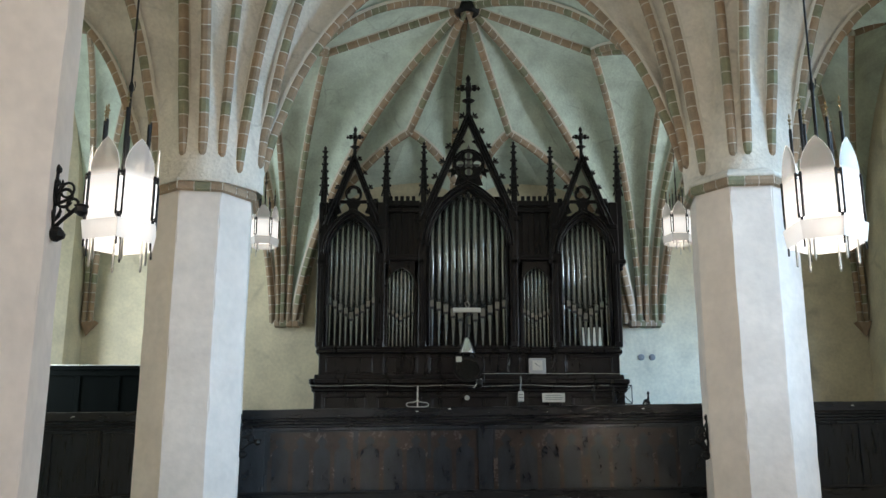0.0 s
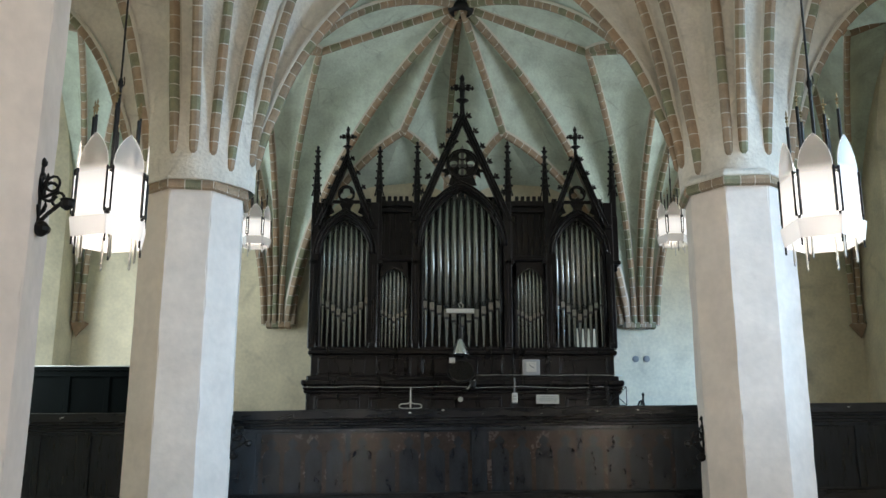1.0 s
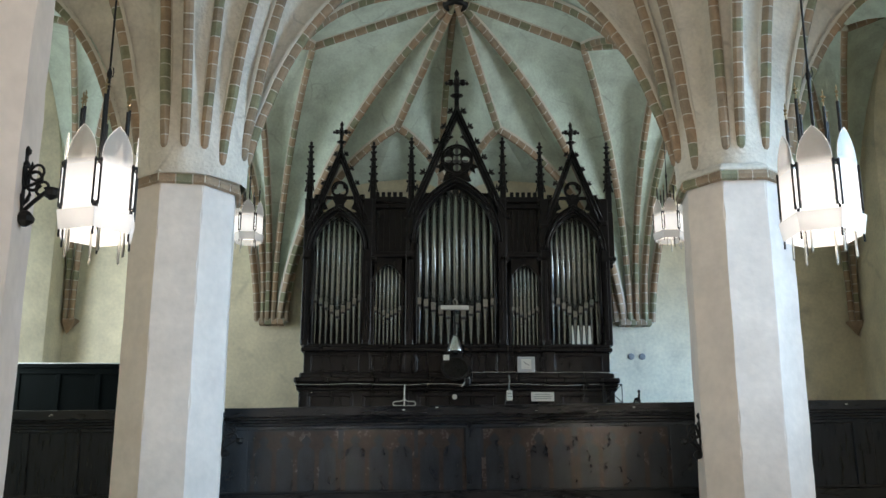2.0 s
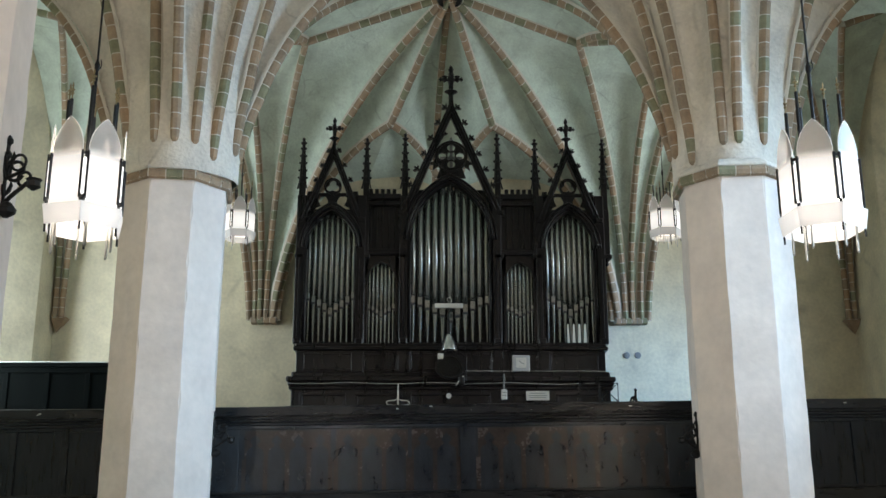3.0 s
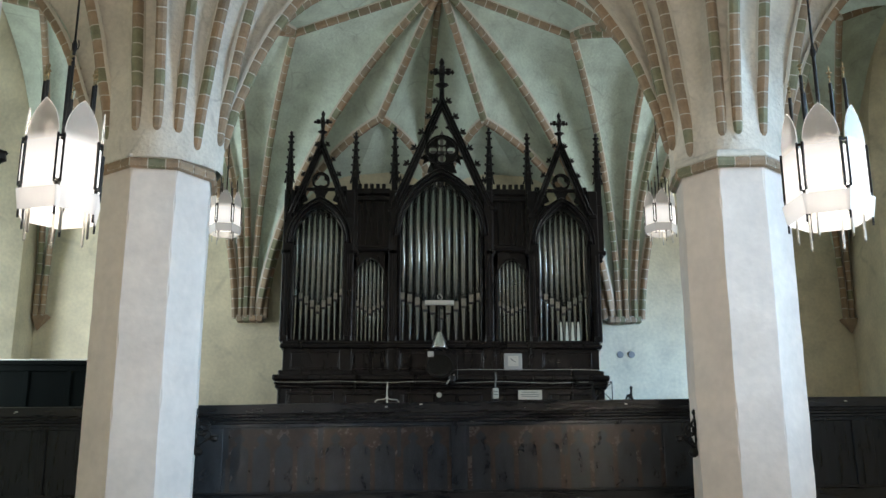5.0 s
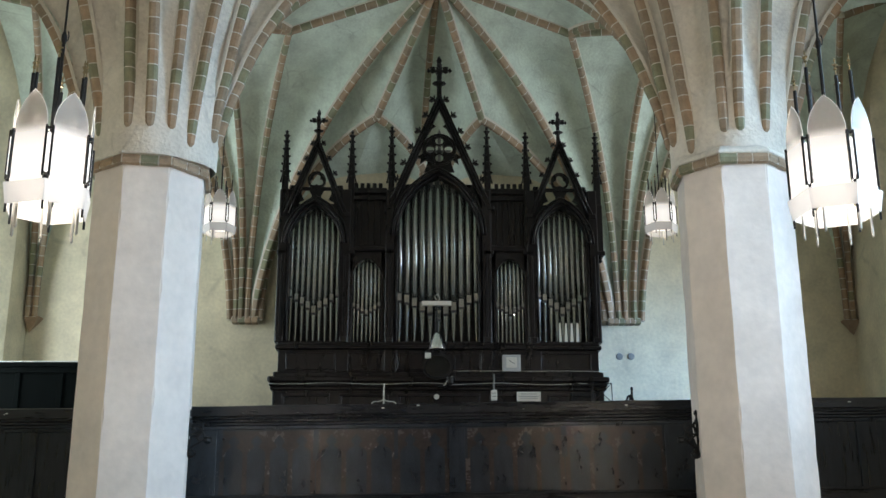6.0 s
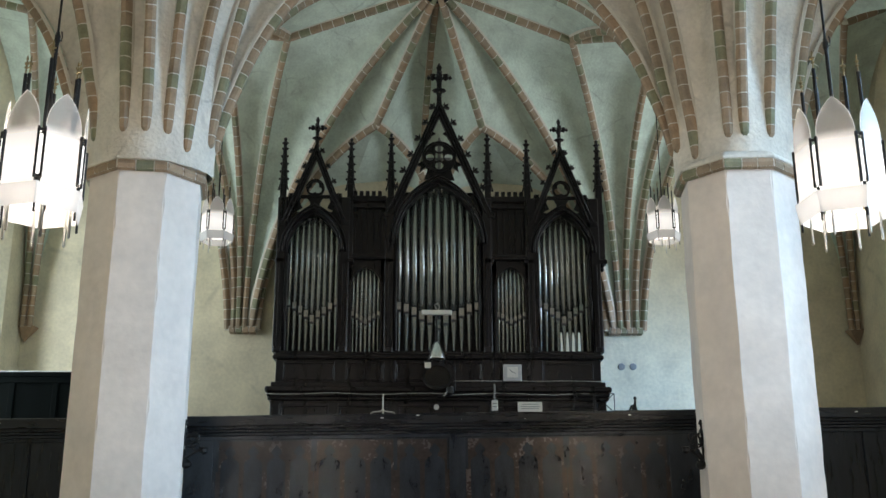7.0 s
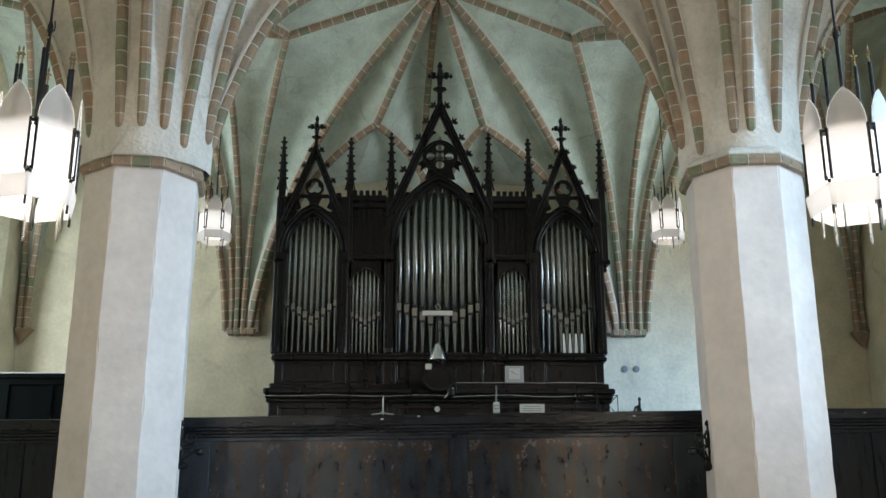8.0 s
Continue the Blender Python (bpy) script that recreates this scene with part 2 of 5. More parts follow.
def add_lathe(bm, profile, centre=(0, 0, 0), seg=12, axis="z"):
    rings = []
    for r, h in profile:
        ring = []
        for i in range(seg):
            a = 2 * math.pi * i / seg
            p = (r * math.cos(a), r * math.sin(a), h) if axis == "z" else (r * math.cos(a), h, r * math.sin(a))
            ring.append(bm.verts.new(Vector(p) + Vector(centre)))
        rings.append(ring)
    for a, b in zip(rings, rings[1:]):
        for i in range(seg):
            bm.faces.new((a[i], a[(i + 1) % seg], b[(i + 1) % seg], b[i]))
    bm.faces.new(rings[0][::-1])
    bm.faces.new(rings[-1])
    return bm


def add_tube(bm, pts, r, seg=6):
    pts = [Vector(p) for p in pts]
    rings = []
    side = None
    for i, p in enumerate(pts):
        t = (pts[min(i + 1, len(pts) - 1)] - pts[max(i - 1, 0)]).normalized()
        ref = Vector((0, 0, 1)) if abs(t.z) < 0.9 else Vector((0, 1, 0))
        u = t.cross(ref).normalized() if side is None else (side - t * side.dot(t)).normalized()
        side = u
        v = t.cross(u)
        rr = r[i] if isinstance(r, (list, tuple)) else r
        rings.append([bm.verts.new(p + rr * (u * math.cos(2 * math.pi * k / seg) + v * math.sin(2 * math.pi * k / seg))) for k in range(seg)])
    for a, b in zip(rings, rings[1:]):
        for k in range(seg):
            bm.faces.new((a[k], a[(k + 1) % seg], b[(k + 1) % seg], b[k]))
    bm.faces.new(rings[0][::-1])
    bm.faces.new(rings[-1])
    return bm


def pointed(x0, x1, zs, za, n=10):
    """The line of a pointed arch, from one springing over the apex to the other."""
    w, h = (x1 - x0) / 2, za - zs
    r = (w * w + h * h) / (2 * w)
    top = math.acos(max(-1, min(1, (r - w) / r)))
    left = [(x0 + r - r * math.cos(top * i / n), zs + r * math.sin(top * i / n)) for i in range(n + 1)]
    return left + [(x0 + x1 - x, z) for x, z in left[-2::-1]]


def setting(name, bm, mat, label="", category="", smooth=False):
    return tagged(mesh_ob(name, bm, mat, smooth), label, category, "", "structure")


# ---------------------------------------------------------------- the plan
NORTH, SOUTH, WEST, EAST = -6.25, 6.5, 2.25, -26.0
ROW = -3.42          # the first pillars from the organ
ROW2 = -9.2
PX = (-3.04, 3.04)   # pillar axes
CAP = 5.35
MID = (WEST + ROW) / 2

# ---- shell
bm = box(NORTH - 0.9, SOUTH + 0.9, EAST - 0.5, WEST + 0.6, -0.3, 0.0)
setting("floor", bm, STONEFLOOR, "grey stone church floor", "floor")
bm = bmesh.new()
add_box(bm, NORTH - 0.9, SOUTH + 0.9, WEST, WEST + 0.6, 0, 10.2)
bmesh.ops.subdivide_edges(bm, edges=bm.edges, cuts=1)
setting("wall_west", bm, WALL, "cream limewashed plaster wall behind the organ", "wall")
# end wall out of view, darkened so the parapet reflects less light
bm = box(NORTH - 0.9, SOUTH + 0.9, EAST - 0.5, EAST, 0, 10.2)
setting("wall_east", bm, DARK_END, "unseen end wall of the nave, darkened to dim reflections", "wall")
bm = box(NORTH - 0.9, SOUTH + 0.9, EAST - 0.5, WEST + 0.6, 10.2, 10.4)
setting("roof_slab", bm, PLASTER, "plain closing slab over the vaults", "roof")


def side_wall(name, x_in, x_out, windows, label, spring=6.0):
    """A wall along y with arched windows, their jambs splayed towards the room; windows: (middle y, half width inside, half width outside)."""
    bm = bmesh.new()
    sill = 3.3
    top = 10.2

    def ring(x, mid, half, rise):
        pts = [(mid - half, sill)] + pointed(mid - half, mid + half, spring, spring + rise, 8) + [(mid + half, sill)]
        return [Vector((x, y, z)) for y, z in pts]

    def face_with_holes(x, halves):
        cuts = sorted(halves)
        y = EAST
        for mid, half, rise in cuts:
            q = [(y, 0), (mid - half, 0), (mid - half, top), (y, top)]
            bm.faces.new([bm.verts.new((x, a, b)) for a, b in q])
            bm.faces.new([bm.verts.new((x, a, b)) for a, b in ((mid - half, 0), (mid + half, 0), (mid + half, sill), (mid - half, sill))])
            arc = pointed(mid - half, mid + half, spring, spring + rise, 8)
            for (a0, b0), (a1, b1) in zip(arc, arc[1:]):
                bm.faces.new([bm.verts.new((x, a, b)) for a, b in ((a0, b0), (a1, b1), (a1, top), (a0, top))])
            y = mid + half
        bm.faces.new([bm.verts.new((x, a, b)) for a, b in ((y, 0), (WEST, 0), (WEST, top), (y, top))])

    face_with_holes(x_in, [(m, a, a * 1.25) for m, a, b in windows])
    face_with_holes(x_out, [(m, b, b * 1.25) for m, a, b in windows])
    for m, a, b in windows:
        r0, r1 = ring(x_in, m, a, a * 1.25), ring(x_out, m, b, b * 1.25)
        v0, v1 = [bm.verts.new(p) for p in r0], [bm.verts.new(p) for p in r1]
        for i in range(len(v0)):
            j = (i + 1) % len(v0)
            bm.faces.new((v0[i], v0[j], v1[j], v1[i]))
    ob = setting(name, bm, WALL, label, "wall")
    return ob


# the opening at y = -18 is unseen and only holds the added lamp
side_wall("wall_north", NORTH, NORTH - 0.8, [(-18.0, 1.2, 0.7), (-0.3, 1.76, 0.75)], "cream plaster side wall with arched splayed windows", 6.9)
side_wall("wall_south", SOUTH, SOUTH + 0.8, [(-18.2, 1.5, 0.9), (-12.4, 1.5, 0.9), (-6.7, 1.5, 0.9), (-0.6, 1.5, 0.9)], "cream plaster side wall with arched windows", 7.5)
setting("ceiling_east", box(NORTH, SOUTH, EAST, ROW2 - 0.2, 9.3, 9.5), PLASTER, "plain plaster ceiling of the further nave", "ceiling")


# ---- pillars
def octagon(cx, cy, r, z, turn=0.0):
    return [Vector((cx + r * math.cos(radians(22.5 + turn + 45 * k)), cy + r * math.sin(radians(22.5 + turn + 45 * k)), z)) for k in range(8)]


def pillar(cx, cy, wide, turn):
    rnd = random.Random(int(cx * 10 + cy * 7))
    bm = bmesh.new()
    rings = []
    for i in range(31):
        z = CAP * i / 30
        rings.append([bm.verts.new(p + Vector((noise.noise(p * 2.1), noise.noise(p * 2.1 + Vector((9, 0, 0))), 0)) * 0.009 + Vector((noise.noise(p * 6.0), noise.noise(p * 6.0 + Vector((5, 0, 0))), 0)) * 0.003) for p in octagon(cx, cy, wide, z, turn)])
    for a, b in zip(rings, rings[1:]):
        for k in range(8):
            bm.faces.new((a[k], a[(k + 1) % 8], b[(k + 1) % 8], b[k]))
    bm.faces.new(rings[0][::-1])
    bm.faces.new(rings[-1])
    bmesh.ops.bevel(bm, geom=[e for e in bm.edges if abs(e.verts[0].co.z - e.verts[1].co.z) > 0.1], offset=0.014, segments=2, affect="EDGES")
    shaft = setting("pillar", bm, PLASTER, "limewashed octagonal church pillar with a brick band under the vault", "pillar")
    # the brick band
    core = bmesh.new()
    ra, rb = octagon(cx, cy, wide + 0.056, CAP + 0.006, turn), octagon(cx, cy, wide + 0.056, CAP + 0.088, turn)
    a, b = [core.verts.new(p) for p in ra], [core.verts.new(p) for p in rb]
    core.faces.new(a[::-1])
    core.faces.new(b)
    for k in range(8):
        core.faces.new((a[k], a[(k + 1) % 8], b[(k + 1) % 8], b[k]))
    part("band_mortar", core, MORTAR, shaft)
    # plaster flush with the band, drawn in towards the springing of the webs
    fillet = bmesh.new()
    rings = [[fillet.verts.new(p) for p in octagon(cx, cy, wide + d, CAP + z, turn)] for d, z in ((0.02, 0.08), (0.064, 0.099), (0.064, 0.118), (0.030, 0.16), (-0.06, 0.21))]
    for a, b in zip(rings, rings[1:]):
        for k in range(8):
            fillet.faces.new((a[k], a[(k + 1) % 8], b[(k + 1) % 8], b[k]))
    part("band_fillet", fillet, FAN_WARM, shaft)
    outer = octagon(cx, cy, wide + 0.054, CAP + 0.047, turn)
    for k in range(8):
        p, q = outer[k], outer[(k + 1) % 8]
        u = (q - p).normalized()
        nrm = Vector((u.y, -u.x, 0))
        length, s = (q - p).length, 0.0
        while s < length - 0.03:
            e = min(length, s + rnd.uniform(0.15, 0.20))
            if length - e < 0.06:
                e = length
            bm = bmesh.new()
            prof = ((0.0, -0.058), (0.034, -0.040), (0.048, 0.0), (0.034, 0.042), (0.0, 0.058))
            ends = []
            for pos in (s + 0.007, e - 0.007):
                ends.append([bm.verts.new(p + u * pos + nrm * (d - 0.032) + Vector((0, 0, h))) for d, h in prof])
            for i in range(4):
                bm.faces.new((ends[0][i], ends[0][i + 1], ends[1][i + 1], ends[1][i]))
            bm.faces.new(ends[0][::-1])
            bm.faces.new(ends[1])
            part("brick", bm, BRICK, shaft)
            s = e
    return shaft


pillar(-3.07, -3.36, 0.581, 8.3)
pillar(2.995, -3.52, 0.583, -4.3)
pillar(-3.02, -9.4, 0.59, 8.6)
pillar(3.12, -9.2, 0.635, 0)


# ---- vaults: every rib is an arc from its springing to a crown; the plaster cells are spun between neighbouring ribs
def arc(start, end, phi=80.0, n=20):
    start, end = Vector(start), Vector(end)
    flat = Vector((end.x - start.x, end.y - start.y, 0))
    out = []
    for i in range(n + 1):
        a = radians(phi) * i / n
        h = (1 - math.cos(a)) / (1 - math.cos(radians(phi)))
        g = math.sin(a) / math.sin(radians(phi))
        out.append(start + flat * h + Vector((0, 0, (end.z - start.z) * g)))
    return out


def lean(start, end, phi, part_straight, n=20):
    """An arc that sets out aslant: part of the way to the straight chord."""
    chord = Vector(end) - Vector(start)
    out = []
    for p in arc(start, end, phi, n):
        f = (p.z - start[2]) / chord.z
        out.append(p.lerp(Vector(start) + chord * f, part_straight))
    return out


def straight(start, end, sag=0.0, n=10):
    start, end = Vector(start), Vector(end)
    return [start.lerp(end, i / n) + Vector((0, 0, sag * 4 * (i / n) * (1 - i / n))) for i in range(n + 1)]


def add_cell(bm, a, b, rise=0.16, across=8, hub=None, fold=0.0):
    """The plaster between two ribs, hollowed away from the room."""
    k = len(a)
    foot = (a[0] + b[0]) / 2
    rows = []
    for i in range(k):
        row = []
        gap = b[i] - a[i]
        chord = gap.length
        along = (a[min(i + 1, k - 1)] + b[min(i + 1, k - 1)] - a[max(i - 1, 0)] - b[max(i - 1, 0)]) / 2
        mid = (a[i] + b[i]) / 2
        back = gap.cross(along)
        back = back.normalized() if back.length > 1e-6 else Vector((0, 0, 1))
        want = Vector(((foot.x - mid.x) * 0.6, (foot.y - mid.y) * 0.6, 1.0))
        if back.dot(want) < 0:
            back = -back
        for j in range(across + 1):
            f = j / across
            hollow = 4 * f * (1 - f) * (1 - fold) + (1 - abs(2 * f - 1)) * fold
            lift = rise * chord * hollow * min(1.0, 3.0 * i / k) * min(1.0, 4.0 * (k - 1 - i) / k)
            p = a[i].lerp(b[i], f) + back * lift
            if hub and i < 0.45 * k:
                ra, rb = Vector((a[i].x - hub[0], a[i].y - hub[1])), Vector((b[i].x - hub[0], b[i].y - hub[1]))
                turn = ra.angle_signed(rb) * f
                rad = ra.length * (1 - f) + rb.length * f
                u = Vector((ra.x * math.cos(turn) + ra.y * math.sin(turn), ra.y * math.cos(turn) - ra.x * math.sin(turn))).normalized() * rad
                round_p = Vector((hub[0] + u.x, hub[1] + u.y, p.z))
                p = p.lerp(round_p, max(0.0, 1 - i / (0.30 * k)) ** 0.7)
            w = (noise.noise(p * 1.7) * 0.014 + noise.noise(p * 0.7) * 0.016 + noise.noise(p * 5) * 0.004) * min(1.0, 4.0 * i / k) * min(1.0, 4.0 * (k - 1 - i) / k)
            row.append(bm.verts.new(p + back * w))
        rows.append(row)
    for i in range(k - 1):
        for j in range(across):
            bm.faces.new((rows[i][j], rows[i][j + 1], rows[i + 1][j + 1], rows[i + 1][j]))


RIB_W, RIB_D = 0.106, 0.10
# the mortar core of a rib, with a limewashed fillet along both sides
CORE = ((-1.17, -0.25), (-1.17, 0.06), (-1, 0.18), (-1, 0.42), (-0.82, 0.74), (-0.45, 0.95), (0.45, 0.95), (0.82, 0.74), (1, 0.42), (1, 0.18), (1.17, 0.06), (1.17, -0.25))
rib_jobs = []


def add_rib(line, width=RIB_W, sink=0.0):
    rib_jobs.append((line, width, sink))


def build_rib(line, width, sink):
    """A moulded brick rib under a line: a mortar core and its bricks. sink: how far along the plaster still hides it."""
    lens = [0.0]
    for p, q in zip(line, line[1:]):
        lens.append(lens[-1] + (q - p).length)
    total = lens[-1]
    flat = Vector((line[-1].x - line[0].x, line[-1].y - line[0].y, 0)).normalized()
    across = flat.cross(Vector((0, 0, 1))).normalized()

    def at(s):
        s = max(0, min(total, s))
        i = max(j for j in range(len(lens) - 1) if lens[j] <= s + 1e-9)
        f = (s - lens[i]) / max(1e-6, lens[i + 1] - lens[i])
        a = (line[min(i + 1, len(line) - 1)] - line[max(i - 0, 0)]).normalized()
        b = (line[min(i + 2, len(line) - 1)] - line[min(i + 1, len(line) - 2)]).normalized()
        t = a.lerp(b, f).normalized() if b.length else a
        nrm = t.cross(across).normalized()
        if nrm.z > 0 and abs(nrm.z) > 0.2 or (abs(nrm.z) <= 0.2 and nrm.dot(flat) < 0):
            nrm = -nrm
        return line[i].lerp(line[i + 1], f), nrm

    def section(bm, s, shrink):
        p, nrm = at(s)
        out = wide = 1.0
        if sink:
            out = 0.35 * max(0.0, min(1.0, (s - sink) / 0.06)) + 0.65 * max(0.0, min(1.0, (s - sink) / 0.8))
            wide = math.sqrt(max(0.08, min(1.0, (s - sink + 0.02) / 0.10)))
        d = -RIB_D * 1.15 * (1 - out) if sink else 0.0
        w, h = width * 0.5 * shrink * wide, RIB_D * shrink
        prof = CORE if shrink < 1 else ((-1, -0.25), (-1, 0.42), (-0.82, 0.74), (-0.45, 0.95), (0.45, 0.95), (0.82, 0.74), (1, 0.42), (1, -0.25))
        return [bm.verts.new(p + across * (u * w) + nrm * (d + v * h)) for u, v in prof]

    def tube(stations, shrink):
        bm = bmesh.new()
        rings = [section(bm, s, shrink) for s in stations]
        for a, b in zip(rings, rings[1:]):
            for i in range(len(a) - 1):
                bm.faces.new((a[i], a[i + 1], b[i + 1], b[i]))
        bm.faces.new(rings[0][::-1])
        bm.faces.new(rings[-1])
        return bm

    n = max(2, int(total / 0.16))
    rib = setting("vault_rib", tube([sink + (total - sink) * i / n for i in range(n + 1)], 0.965), MORTAR, "brick vault rib with pale mortar joints", "vault rib")
    rnd = random.Random(int(abs(line[0].x * 31 + line[-1].y * 17 + line[-1].x * 7 + total * 100)))
    s = sink
    while s < total - 0.04:
        e = min(total, s + rnd.uniform(0.148, 0.172))
        part("brick", tube((s + 0.004, s + 0.025, s + 0.06, e - 0.006) if sink and s < sink + 0.01 else (s + 0.006, e - 0.006), 1.0), BRICK, rib)
        s = e
    return rib


def from_pillar(cx, cy, target, r=0.60, phi=80.0):
    d = Vector((target[0] - cx, target[1] - cy, 0)).normalized()
    return arc((cx + d.x * r, cy + d.y * r, CAP + 0.09), target, phi)


vault, nave_vault = bmesh.new(), bmesh.new()
L, R = PX
CROWN = (-0.02, MID - 0.02, 9.35)        # the ring in the middle of the organ bay
T1 = (0.0, ROW, 8.75)                   # crown of the cross arch
SL, SR = (-2.11, -0.2, 8.80), (1.87, -0.2, 8.80)
AL, AR = (-2.95, -0.7, 8.60), (3.0, -0.7, 8.60)
VL, VR = (-0.91, 1.08, 8.04), (0.67, 1.05, 8.00)
WL, WR = (-1.35, WEST + 0.12, 7.45), (1.35, WEST + 0.12, 7.45)
MIDSPRING, MIDFORK = (-0.23, WEST - 0.12, 6.7), (0.02, WEST - 0.12, 6.9)
COR_L, COR_R = (-2.91, WEST - 0.14), (2.90, WEST - 0.14)


# feet of the six ribs on each wall corbel: far aisle rib, near aisle rib, arch, tier, diagonal, wall rib
FEET = {-1: (-3.115, -3.035, -2.975, -2.895, -2.815, -2.725), 1: (3.13, 3.03, 2.905, 2.815, 2.72, 2.625)}


def corbel_start(side, k):
    """The k-th rib of the bundle on a wall corbel."""
    return (FEET[side][k], WEST - 0.11, 5.10)


# organ bay
for px, S, A, V, W, cor, sgn in ((L, SL, AL, VL, WL, COR_L, 1), (R, SR, AR, VR, WR, COR_R, -1)):
    t_half = from_pillar(px, ROW, T1, 0.65, 73)
    diag = from_pillar(px, ROW, CROWN)
    tier = from_pillar(px, ROW, S)
    arch = from_pillar(px, ROW, A, 0.52, 82)
    for a, b in ((t_half, diag), (diag, tier), (tier, arch)):
        add_cell(vault, a, b)
    for line in (t_half, diag, tier, arch):
        add_rib(line, sink=0.26)
    w_arch = arc(corbel_start(-sgn, 2), A, 82)
    w_tier = arc(corbel_start(-sgn, 3), S, 64)
    w_diag = lean(corbel_start(-sgn, 4), CROWN, 62, 0.17)
    w_v = arc(corbel_start(-sgn, 5), V, 72)
    w_wall = arc((cor[0] + 0.2 * sgn, WEST + 0.10, 5.10), W, 80)
    for a, b in ((w_arch, w_tier), (w_tier, w_diag), (w_diag, w_v), (w_v, w_wall)):
        add_cell(vault, a, b)
    for line in (w_arch, w_tier, w_diag, w_v):
        add_rib(line, 0.090)
    m_v = lean(MIDFORK, V, 80, 0.15)
    m_wall = arc((MIDFORK[0], WEST + 0.10, 6.9), W, 75)
    m_c = arc(MIDSPRING, CROWN, 72)
    add_cell(vault, m_wall, m_v)
    add_cell(vault, m_v, m_c)
    add_rib(m_v, 0.092)
    add_rib(straight(V, CROWN), 0.094)
    add_rib(straight(S, CROWN), 0.096)
    add_rib(straight(S, A, 0.02), 0.096)
add_rib(arc(MIDSPRING, CROWN, 72), 0.094)

# the bay before it: eight ribs fan out from each pillar, at even turns
AISLE_ARCH = {-1: 2.06, 1: 1.90}     # from the pillar to the crown of the arch over each aisle


def fan_rib(cx, degrees, radius, r0=0.58, rise=3.5, n=20):
    """A steep rib; degrees from the way to the east, towards +x."""
    d = Vector((math.sin(radians(degrees)), -math.cos(radians(degrees)), 0))
    top = math.asin(min(0.98, rise / radius))
    return [Vector((cx, ROW, CAP + 0.09)) + d * (r0 + radius * (1 - math.cos(top * i / n))) + Vector((0, 0, radius * math.sin(top * i / n))) for i in range(n + 1)]


for px, sgn in ((L, 1), (R, -1)):
    t_half = from_pillar(px, ROW, T1, 0.65, 73)
    Ta = (px - sgn * AISLE_ARCH[-sgn], ROW, 8.05)
    turns = ((78, 8.0, 0.64), (50, 6.0, 0.58), (28, 9.0, 0.58), (7, 3.8, 0.58), (-15, 12.0, 0.58), (-61, 6.3, 0.58)) if sgn > 0 else ((80, 8.0, 0.65), (60, 7.5, 0.58), (22, 9.0, 0.58), (6.5, 4.2, 0.58), (-21, 9.5, 0.58), (-64, 6.5, 0.60))
    fan = [t_half] + [fan_rib(px, a * sgn, r, r0) for a, r, r0 in turns] + [from_pillar(px, ROW, Ta, 0.76 if sgn > 0 else 0.64, 66)]
    for a, b in zip(fan, fan[1:]):
        add_cell(nave_vault, a, b, 0.30, 12, (px, ROW), 0.7)
    for i, line in enumerate(fan[1:7]):
        add_rib(line, sink=0.12 if i == 1 else 0.26)
setting("ceiling_nave", box(NORTH, SOUTH, ROW2 - 0.2, ROW - 0.4, 9.12, 9.3), VAULT_COOL, "plain plaster closing the vault above the nave", "ceiling")

# the aisles
for px, px2, wall_x, J, sgn in ((L, -3.10, NORTH, (-5.58, MID, 8.98), -1), (R, 3.10, SOUTH, (5.62, MID, 8.92), 1)):
    mid_x = (px + wall_x) / 2
    Ca, Ta = (mid_x, MID, 9.35), (px + sgn * AISLE_ARCH[sgn], ROW, 8.05)
    Sa = (px + sgn * 0.8, MID, 9.0)
    A, Wa = (AL if sgn < 0 else AR), (wall_x, MID, 9.15 if sgn < 0 else 9.28)
    p = [from_pillar(px, ROW, Ta, 0.76 if sgn < 0 else 0.64, 66)] + [from_pillar(px, ROW, t, 0.52) for t in (Ca, Sa, A)]
    for a, b in zip(p, p[1:]):
        add_cell(vault, a, b)
    for line in p[:3]:
        add_rib(line, sink=0.26)
    ws = (wall_x + 0.0, ROW, 5.2)
    o = [arc(ws, Ta), arc(ws, Ca), arc(ws, J), arc(ws, Wa)]
    for a, b in zip(o, o[1:]):
        add_cell(vault, a, b)
    corner = (wall_x - sgn * 0.06, WEST - 0.14, 5.12)
    back = (mid_x, WEST + 0.12, 8.2)
    c = [arc((wall_x, WEST - 0.1, 5.1), Wa, 82), arc(corner, J, 76), arc((corner[0] - sgn * 0.09, corner[1], 5.12), Ca, 76), arc((wall_x - sgn * 0.1, WEST + 0.1, 5.1), back, 80)]
    for a, b in zip(c, c[1:]):
        add_cell(vault, a, b)
    for line in c[1:3]:
        add_rib(line, 0.09)
    cor = COR_L if sgn < 0 else COR_R
    q = [arc(corbel_start(sgn, 2), A, 82), arc(corbel_start(sgn, 1), Sa, 76), lean(corbel_start(sgn, 0), Ca, 74, 0.12), arc((cor[0] + sgn * 0.25, WEST + 0.1, 5.1), back, 80)]
    for a, b in zip(q, q[1:]):
        add_cell(vault, a, b)
    add_rib(q[1], 0.09)
    add_rib(q[2], 0.095)
    add_rib(straight(J, Wa))
    add_rib(straight(J, Ca, 0.05))

bmesh.ops.remove_doubles(nave_vault, verts=nave_vault.verts, dist=0.006)
setting("ceiling_fans", nave_vault, FAN_WARM, "limewashed vault webs fanning out above the pillars, warm lamplight in their colour", "vault", smooth=True)
setting("ceiling", vault, VAULT_COOL, "limewashed star vault with plaster cells between brick ribs", "vault", smooth=True)

